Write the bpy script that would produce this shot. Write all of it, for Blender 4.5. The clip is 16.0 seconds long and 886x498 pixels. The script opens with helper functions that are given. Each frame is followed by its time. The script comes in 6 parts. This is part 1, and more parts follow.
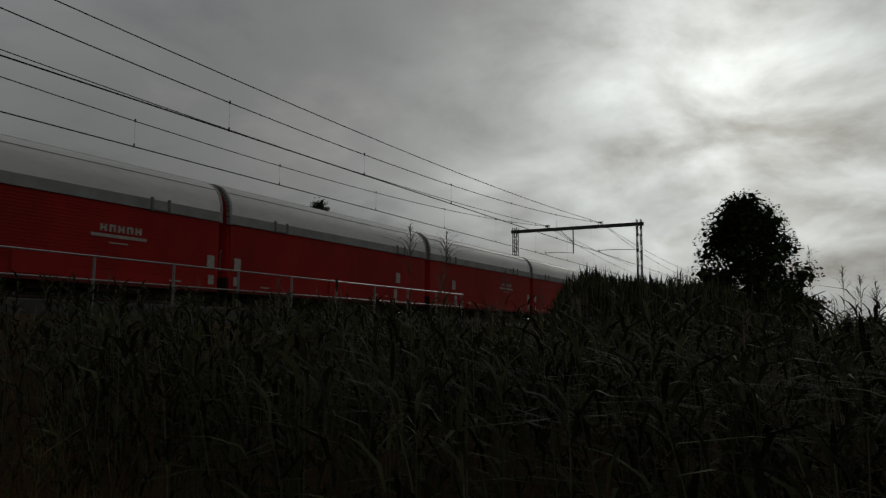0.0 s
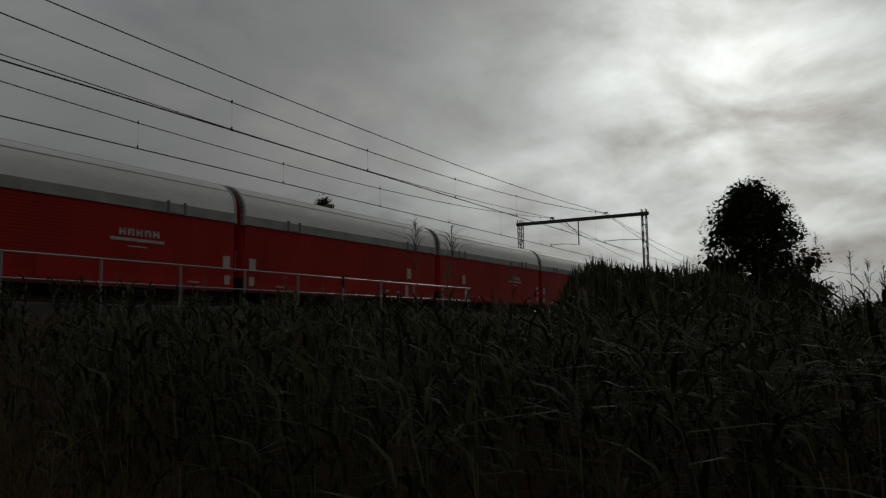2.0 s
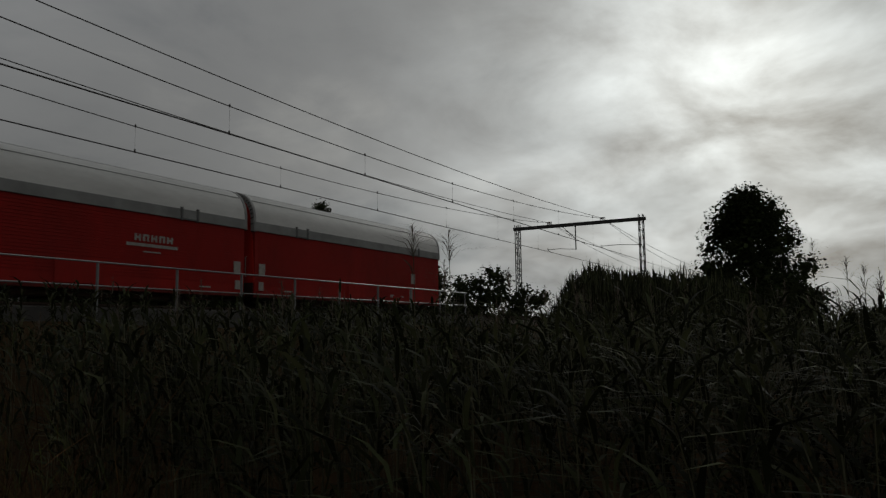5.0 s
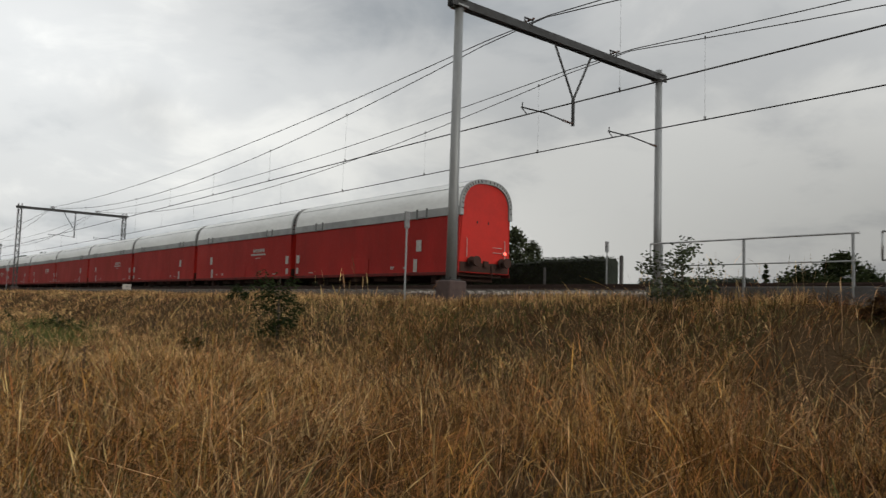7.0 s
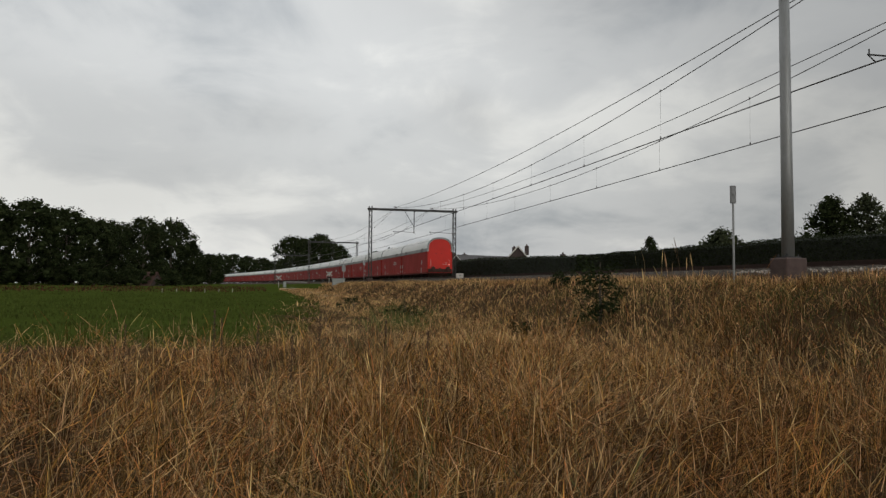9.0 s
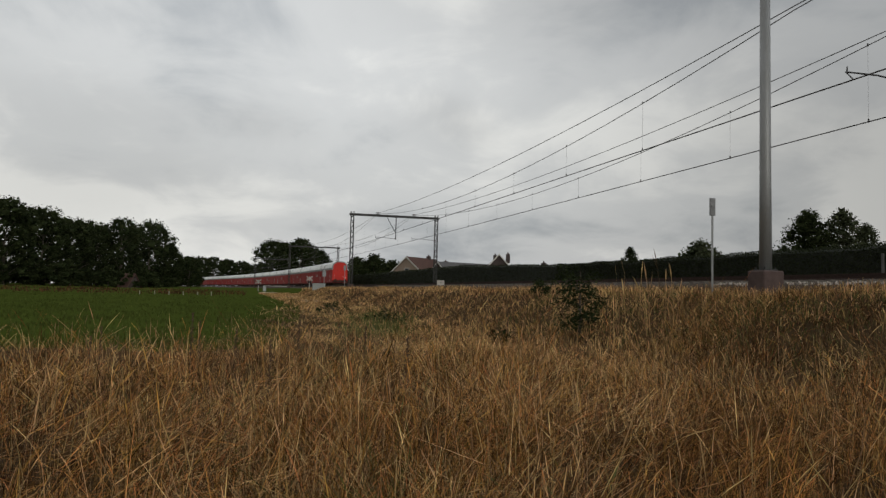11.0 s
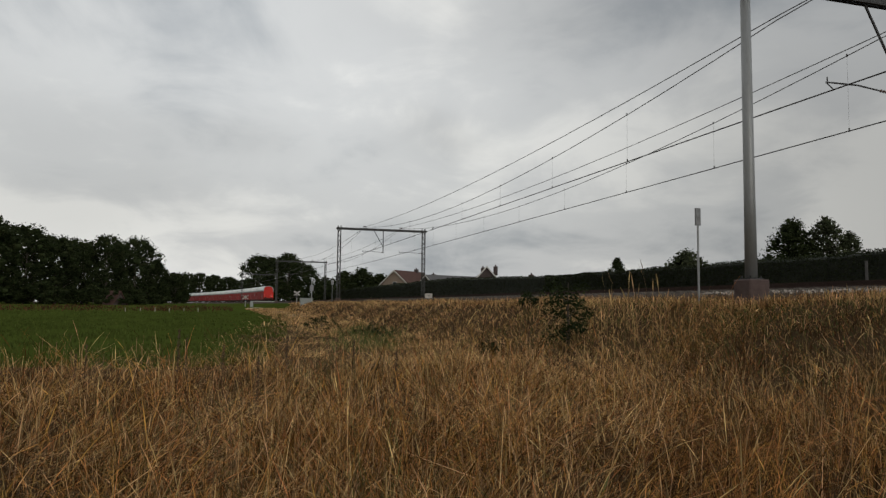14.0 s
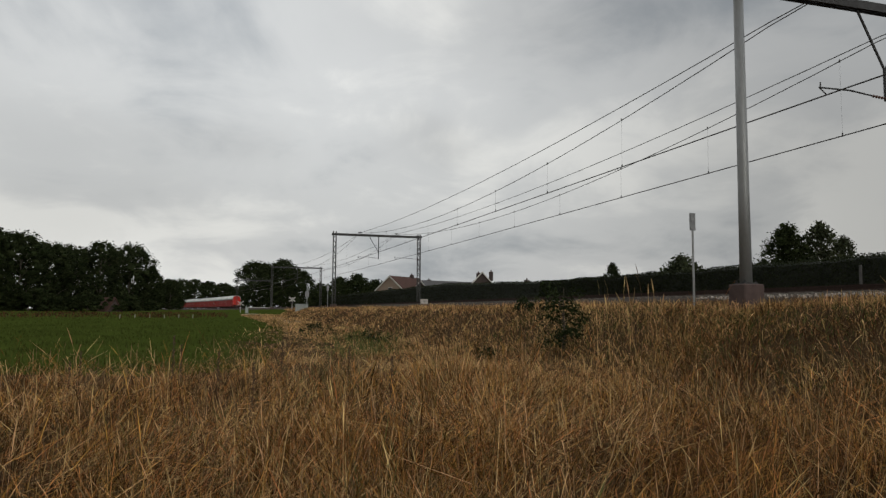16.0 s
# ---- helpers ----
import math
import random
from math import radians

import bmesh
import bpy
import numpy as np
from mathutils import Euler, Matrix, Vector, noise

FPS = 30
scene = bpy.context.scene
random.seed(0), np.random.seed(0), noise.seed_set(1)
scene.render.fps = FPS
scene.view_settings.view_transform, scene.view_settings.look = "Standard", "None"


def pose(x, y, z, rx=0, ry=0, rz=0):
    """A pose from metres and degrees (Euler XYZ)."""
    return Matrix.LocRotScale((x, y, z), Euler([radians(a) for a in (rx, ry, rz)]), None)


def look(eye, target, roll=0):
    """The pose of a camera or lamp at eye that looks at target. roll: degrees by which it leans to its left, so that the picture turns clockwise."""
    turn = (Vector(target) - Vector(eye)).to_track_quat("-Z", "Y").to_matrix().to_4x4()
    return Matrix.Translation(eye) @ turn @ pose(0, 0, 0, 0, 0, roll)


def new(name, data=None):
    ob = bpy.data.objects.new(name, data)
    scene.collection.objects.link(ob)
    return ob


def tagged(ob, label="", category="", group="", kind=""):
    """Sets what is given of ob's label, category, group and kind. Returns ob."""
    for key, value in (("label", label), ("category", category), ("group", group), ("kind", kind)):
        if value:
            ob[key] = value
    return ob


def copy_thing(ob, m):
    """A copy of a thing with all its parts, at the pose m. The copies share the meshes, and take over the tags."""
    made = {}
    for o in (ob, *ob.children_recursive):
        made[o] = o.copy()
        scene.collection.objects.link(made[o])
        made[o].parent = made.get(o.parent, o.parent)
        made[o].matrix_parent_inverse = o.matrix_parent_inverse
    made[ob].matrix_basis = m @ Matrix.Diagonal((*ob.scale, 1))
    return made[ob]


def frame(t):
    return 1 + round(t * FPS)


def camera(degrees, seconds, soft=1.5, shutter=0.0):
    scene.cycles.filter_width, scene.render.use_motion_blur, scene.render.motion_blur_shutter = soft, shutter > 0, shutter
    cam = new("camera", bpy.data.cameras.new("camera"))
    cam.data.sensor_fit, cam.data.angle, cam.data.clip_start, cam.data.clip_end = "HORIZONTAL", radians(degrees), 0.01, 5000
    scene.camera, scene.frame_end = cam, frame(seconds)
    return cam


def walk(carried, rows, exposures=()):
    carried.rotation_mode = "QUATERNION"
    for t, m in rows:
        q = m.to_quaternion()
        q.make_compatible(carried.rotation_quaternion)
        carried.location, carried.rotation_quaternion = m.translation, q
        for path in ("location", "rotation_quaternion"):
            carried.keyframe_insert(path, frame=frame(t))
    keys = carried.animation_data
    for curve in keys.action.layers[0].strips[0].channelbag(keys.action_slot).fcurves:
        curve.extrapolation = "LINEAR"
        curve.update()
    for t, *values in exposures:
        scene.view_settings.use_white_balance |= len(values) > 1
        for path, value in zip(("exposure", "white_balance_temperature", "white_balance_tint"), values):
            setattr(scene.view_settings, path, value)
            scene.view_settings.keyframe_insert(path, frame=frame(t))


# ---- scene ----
cam = camera(61.81, 16.0, soft=1.35, shutter=0.06)
# seconds, yaw, pitch, roll of a phone held by one who stands still and turns
TURNS = [
    (0, -61.19, 6.44, -0.39),
    (0.5, -60.64, 6.04, -0.14),
    (1, -61.23, 5.87, -0.18),
    (1.5, -61.12, 6.22, 0.17),
    (2, -60.63, 6.01, 0.90),
    (2.5, -61.19, 6.05, 0.63),
    (3, -61.26, 5.81, 0.08),
    (5.3, -60.58, 6.48, 1.02),
    (5.5, -56.09, 6.92, 0.76),
    (5.7, -44.45, 7.64, 1.45),
    (5.9, -27.92, 7.51, -0.70),
    (6, -19.81, 8.13, -2.08),
    (6.1, -11.93, 8.39, -1.81),
    (6.2, -4.04, 9.04, -1.19),
    (6.3, 4.44, 9.23, -1.00),
    (6.4, 12.79, 8.52, -0.10),
    (6.5, 21.14, 7.76, -0.61),
    (6.6, 28.84, 6.77, -0.58),
    (6.7, 34.98, 6.06, -1.17),
    (6.8, 40.72, 5.17, -1.38),
    (7, 50.70, 4.53, -1.78),
    (7.3, 60.37, 3.92, -1.86),
    (7.5, 64.62, 3.72, -2.6),
    (7.8, 69.70, 2.95, -2.7),
    (8, 72.55, 3.10, -1.00),
    (8.5, 75.12, 3.19, 0.16),
    (9, 75.15, 2.84, -0.38),
    (11.5, 73.34, 3.66, -1.18),
    (12, 72.78, 3.71, -0.07),
    (12.5, 72.51, 3.84, -0.63),
    (13, 72.51, 4.23, 0.07),
    (13.5, 72.90, 4.51, -0.07),
    (14, 72.74, 4.41, -0.56),
    (14.5, 72.14, 4.56, 0.13),
    (15, 72.77, 4.35, -0.80),
    (15.5, 72.44, 4.03, -0.30),
    (16, 72.40, 4.84, -0.37),
]
EYE = 1.6
EXPOSURES = [(0.0, -1.72), (5.4, -1.70), (5.7, -1.46), (5.9, -0.55), (6.2, -0.25), (6.5, -0.12), (6.8, 0.14), (7.0, 0.3), (7.25, 0.26), (7.5, 0.05), (8.0, 0.0), (9.0, 0.0), (11.3, -0.06), (16.0, -0.06)]
walk(cam, [(t, pose(0, 0, EYE, 90 + p, r, y)) for t, y, p, r in TURNS], EXPOSURES)

# ---------------------------------------------------------------- light
SUN_YAW, SUN_EL = -85.0, 21.0
sun_dir = Vector((-math.sin(radians(SUN_YAW)) * math.cos(radians(SUN_EL)), math.cos(radians(SUN_YAW)) * math.cos(radians(SUN_EL)), math.sin(radians(SUN_EL))))
sun = new("sun", bpy.data.lights.new("sun", "SUN"))
sun.data.energy, sun.data.angle, sun.data.color = 0.55, radians(28), (1.0, 0.95, 0.88)
sun.matrix_world = look(sun_dir * 50, (0, 0, 0))

world = bpy.data.worlds.new("sky")
scene.world = world
world.use_nodes = True


def build_sky():
    nt = world.node_tree
    nt.nodes.clear()
    n, l = nt.nodes.new, nt.links.new

    def math_node(op, a, b=None, clamp=False):
        m = n("ShaderNodeMath")
        m.operation, m.use_clamp = op, clamp
        for i, v in enumerate((a, b)):
            if v is None:
                continue
            if isinstance(v, (int, float)):
                m.inputs[i].default_value = v
            else:
                l(v, m.inputs[i])
        return m.outputs[0]

    co = n("ShaderNodeTexCoord").outputs["Generated"]
    nrm = n("ShaderNodeVectorMath")
    nrm.operation = "NORMALIZE"
    l(co, nrm.inputs[0])
    d = nrm.outputs[0]
    sep = n("ShaderNodeSeparateXYZ")
    l(d, sep.inputs[0])
    z = math_node("MAXIMUM", sep.outputs[2], 0.0)
    inv = math_node("DIVIDE", 1.0, math_node("ADD", z, 0.3))
    flat = n("ShaderNodeVectorMath")
    flat.operation = "SCALE"
    l(d, flat.inputs[0])
    l(inv, flat.inputs["Scale"])

    def cloud(scale, detail, rough, dist, off):
        mp = n("ShaderNodeMapping")
        mp.inputs["Location"].default_value = off
        mp.inputs["Scale"].default_value = (1.0, 1.0, 0.4)
        l(flat.outputs[0], mp.inputs[0])
        t = n("ShaderNodeTexNoise")
        t.inputs["Scale"].default_value, t.inputs["Detail"].default_value = scale, detail
        t.inputs["Roughness"].default_value, t.inputs["Distortion"].default_value = rough, dist
        l(mp.outputs[0], t.inputs["Vector"])
        return t.outputs["Fac"]

    def ramp(v, stops):
        r = n("ShaderNodeValToRGB")
        r.color_ramp.interpolation = "EASE"
        for i, (p, c) in enumerate(stops):
            e = r.color_ramp.elements[i] if i < 2 else r.color_ramp.elements.new(p)
            e.position, e.color = p, (*c, 1)
        l(v, r.inputs[0])
        return r.outputs[0]

    big = cloud(0.85, 7, 0.5, 0.25, (3.1, 1.7, 0.3))
    fine = cloud(3.0, 9, 0.58, 0.5, (0.4, 5.2, 1.0))
    both = math_node("ADD", math_node("MULTIPLY", big, 0.76), math_node("MULTIPLY", fine, 0.24))

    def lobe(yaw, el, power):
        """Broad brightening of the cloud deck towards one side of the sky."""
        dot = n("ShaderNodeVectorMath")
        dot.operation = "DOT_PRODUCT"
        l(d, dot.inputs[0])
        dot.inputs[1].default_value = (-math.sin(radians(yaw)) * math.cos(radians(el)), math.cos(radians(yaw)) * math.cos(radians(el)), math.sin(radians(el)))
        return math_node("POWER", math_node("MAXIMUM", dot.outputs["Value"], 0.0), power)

    ragged = n("ShaderNodeTexNoise")
    ragged.inputs["Scale"].default_value, ragged.inputs["Detail"].default_value = 5.0, 5
    l(d, ragged.inputs["Vector"])
    off = n("ShaderNodeVectorMath")
    off.operation = "MULTIPLY_ADD"
    off.inputs[1].default_value = (0.16, 0.16, 0.10)
    l(ragged.outputs["Color"], off.inputs[0])
    base = n("ShaderNodeVectorMath")
    base.operation = "SUBTRACT"
    base.inputs[1].default_value = (0.08, 0.08, 0.05)
    l(d, base.inputs[0])
    l(base.outputs[0], off.inputs[2])

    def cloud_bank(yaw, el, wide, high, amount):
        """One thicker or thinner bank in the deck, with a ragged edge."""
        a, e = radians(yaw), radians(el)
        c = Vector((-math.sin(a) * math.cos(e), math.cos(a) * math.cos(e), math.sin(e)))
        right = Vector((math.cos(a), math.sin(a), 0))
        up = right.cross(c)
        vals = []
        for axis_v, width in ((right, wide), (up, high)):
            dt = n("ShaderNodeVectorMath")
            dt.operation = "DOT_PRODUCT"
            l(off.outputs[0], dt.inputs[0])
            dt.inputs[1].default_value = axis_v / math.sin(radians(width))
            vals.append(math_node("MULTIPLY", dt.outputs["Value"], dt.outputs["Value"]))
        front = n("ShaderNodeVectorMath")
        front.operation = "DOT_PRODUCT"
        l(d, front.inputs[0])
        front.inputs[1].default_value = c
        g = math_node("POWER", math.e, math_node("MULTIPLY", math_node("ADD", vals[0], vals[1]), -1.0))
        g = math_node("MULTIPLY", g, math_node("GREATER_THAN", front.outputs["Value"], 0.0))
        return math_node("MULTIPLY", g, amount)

    def plus(*vs):
        r = vs[0]
        for v in vs[1:]:
            r = math_node("ADD", r, v)
        return r

    tone = ramp(both, [(0.35, (0.53, 0.57, 0.61)), (0.60, (1.24, 1.24, 1.20)), (0.50, (0.95, 0.965, 0.965))])
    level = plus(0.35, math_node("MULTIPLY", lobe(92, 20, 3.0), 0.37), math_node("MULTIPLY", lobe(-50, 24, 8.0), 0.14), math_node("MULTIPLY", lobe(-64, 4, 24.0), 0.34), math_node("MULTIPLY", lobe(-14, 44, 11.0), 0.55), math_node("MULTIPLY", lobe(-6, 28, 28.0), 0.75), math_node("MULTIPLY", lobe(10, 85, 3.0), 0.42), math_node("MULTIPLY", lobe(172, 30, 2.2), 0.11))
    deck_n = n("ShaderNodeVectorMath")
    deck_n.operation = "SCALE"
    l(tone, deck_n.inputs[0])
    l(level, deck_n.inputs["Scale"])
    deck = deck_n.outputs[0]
    # the thin bright part of the cloud deck round the hidden sun
    thin = math_node("MULTIPLY", math_node("SUBTRACT", both, 0.40, True), 7.5)
    veils = math_node("MULTIPLY", math_node("SUBTRACT", plus(math_node("MULTIPLY", cloud(2.7, 8, 0.55, 0.25, (7.3, 2.2, 0.6)), 0.75), math_node("MULTIPLY", both, 0.25)), 0.28, True), 4.2)
    glow = plus(math_node("MULTIPLY", lobe(SUN_YAW, SUN_EL, 40.0), math_node("ADD", math_node("MULTIPLY", veils, 1.5), 0.25)), math_node("MULTIPLY", lobe(SUN_YAW + 2, SUN_EL - 13, 14.0), math_node("ADD", math_node("MULTIPLY", veils, 1.05), 0.15)))
    sky = n("ShaderNodeTexSky")
    sky.sky_type = "NISHITA"
    sky.sun_disc = False
    sky.sun_elevation, sky.sun_rotation = radians(SUN_EL), radians(-SUN_YAW)
    sky.air_density, sky.dust_density = 1.5, 4.0
    veil = n("ShaderNodeMix")
    veil.data_type = "RGBA"
    veil.inputs["Factor"].default_value = 0.94
    scaled = n("ShaderNodeVectorMath")
    scaled.operation = "SCALE"
    scaled.inputs["Scale"].default_value = 0.1
    l(sky.outputs[0], scaled.inputs[0])
    l(scaled.outputs[0], veil.inputs["A"])
    l(deck, veil.inputs["B"])
    warm = n("ShaderNodeMix")
    warm.data_type, warm.blend_type = "RGBA", "ADD"
    warm.inputs["Factor"].default_value = 1.0
    tint = n("ShaderNodeVectorMath")
    tint.operation = "SCALE"
    tint.inputs[0].default_value = (0.90, 0.98, 0.985)
    l(glow, tint.inputs["Scale"])
    l(veil.outputs["Result"], warm.inputs["A"])
    l(tint.outputs[0], warm.inputs["B"])
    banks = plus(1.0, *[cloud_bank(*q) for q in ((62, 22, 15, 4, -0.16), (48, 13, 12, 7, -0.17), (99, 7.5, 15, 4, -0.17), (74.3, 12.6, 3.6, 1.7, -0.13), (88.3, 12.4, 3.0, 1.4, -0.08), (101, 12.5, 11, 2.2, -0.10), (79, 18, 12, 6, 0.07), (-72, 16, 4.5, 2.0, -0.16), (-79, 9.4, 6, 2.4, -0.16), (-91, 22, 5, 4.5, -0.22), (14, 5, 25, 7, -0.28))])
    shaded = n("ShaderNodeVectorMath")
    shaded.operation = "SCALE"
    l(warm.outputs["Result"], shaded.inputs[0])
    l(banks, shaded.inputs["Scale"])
    bg = n("ShaderNodeBackground")
    bg.inputs["Strength"].default_value = 1.0
    l(shaded.outputs[0], bg.inputs["Color"])
    out = n("ShaderNodeOutputWorld")
    l(bg.outputs[0], out.inputs[0])


build_sky()


# ---------------------------------------------------------------- materials
def material(name, color, rough=0.7, metal=0.0, vary=0.25, scale=6.0, fine=60.0, bump=0.15, dist=0.01, second=None, mix=0.45, island=0.0, spec=0.4, streak=None, through_light=0.0, skew=1.0):
    """Base colour broken up at two scales, with relief. second: a stain colour; island: change from piece to piece."""
    m = bpy.data.materials.new(name)
    m.use_nodes = True
    nt = m.node_tree
    n, l = nt.nodes.new, nt.links.new
    b = nt.nodes["Principled BSDF"]
    b.inputs["Metallic"].default_value = metal
    b.inputs["Specular IOR Level"].default_value = spec
    co = n("ShaderNodeTexCoord").outputs["Object"]
    mp = n("ShaderNodeMapping")
    if streak:
        mp.inputs["Scale"].default_value = streak
    l(co, mp.inputs[0])
    a = n("ShaderNodeTexNoise")
    a.inputs["Scale"].default_value, a.inputs["Detail"].default_value, a.inputs["Roughness"].default_value = scale, 6, 0.6
    f = n("ShaderNodeTexNoise")
    f.inputs["Scale"].default_value, f.inputs["Detail"].default_value = fine, 4
    for t in (a, f):
        l(mp.outputs[0], t.inputs["Vector"])
    r = n("ShaderNodeValToRGB")
    r.color_ramp.elements[0].position, r.color_ramp.elements[1].position = 0.5 - mix * 0.4, 0.5 + mix * 0.5
    r.color_ramp.elements[0].color = (*color, 1)
    r.color_ramp.elements[1].color = (*(second or [c * (1 - vary) for c in color]), 1)
    l(a.outputs["Fac"], r.inputs[0])
    h = n("ShaderNodeHueSaturation")
    l(r.outputs[0], h.inputs["Color"])
    mr = n("ShaderNodeMapRange")
    mr.inputs["To Min"].default_value, mr.inputs["To Max"].default_value = 1 - vary, 1 + vary
    l(f.outputs["Fac"], mr.inputs["Value"])
    val = mr.outputs[0]
    if island:
        g = n("ShaderNodeNewGeometry")
        mi = n("ShaderNodeMapRange")
        mi.inputs["To Min"].default_value, mi.inputs["To Max"].default_value = 1 - island, 1 + island
        pw = n("ShaderNodeMath")
        pw.operation = "POWER"
        pw.inputs[1].default_value = skew
        l(g.outputs["Random Per Island"], pw.inputs[0])
        l(pw.outputs[0], mi.inputs["Value"])
        mul = n("ShaderNodeMath")
        mul.operation = "MULTIPLY"
        l(val, mul.inputs[0])
        l(mi.outputs[0], mul.inputs[1])
        val = mul.outputs[0]
        hue = n("ShaderNodeMapRange")
        hue.inputs["To Min"].default_value, hue.inputs["To Max"].default_value = 0.5 - island * 0.022, 0.5 + island * 0.022
        fl = n("ShaderNodeMath")
        fl.operation = "FRACT"
        sc = n("ShaderNodeMath")
        sc.operation = "MULTIPLY"
        sc.inputs[1].default_value = 17.3
        l(g.outputs["Random Per Island"], sc.inputs[0])
        l(sc.outputs[0], fl.inputs[0])
        l(fl.outputs[0], hue.inputs["Value"])
        l(hue.outputs[0], h.inputs["Hue"])
    l(val, h.inputs["Value"])
    l(h.outputs[0], b.inputs["Base Color"])
    rr = n("ShaderNodeMapRange")
    rr.inputs["To Min"].default_value, rr.inputs["To Max"].default_value = max(0.05, rough - 0.12), min(1.0, rough + 0.12)
    l(a.outputs["Fac"], rr.inputs["Value"])
    l(rr.outputs[0], b.inputs["Roughness"])
    if bump:
        bp = n("ShaderNodeBump")
        bp.inputs["Strength"].default_value, bp.inputs["Distance"].default_value = bump, dist
        l(f.outputs["Fac"], bp.inputs["Height"])
        l(bp.outputs[0], b.inputs["Normal"])
    if through_light:
        tr = n("ShaderNodeBsdfTranslucent")
        l(h.outputs[0], tr.inputs["Color"])
        ms = n("ShaderNodeMixShader")
        ms.inputs[0].default_value = through_light
        l(b.outputs[0], ms.inputs[1])
        l(tr.outputs[0], ms.inputs[2])
        l(ms.outputs[0], nt.nodes["Material Output"].inputs["Surface"])
    return m


def glowing(name, color, strength):
    m = material(name, color, 0.3, bump=0)
    b = m.node_tree.nodes["Principled BSDF"]
    b.inputs["Emission Color"].default_value, b.inputs["Emission Strength"].default_value = (*color, 1), strength
    return m


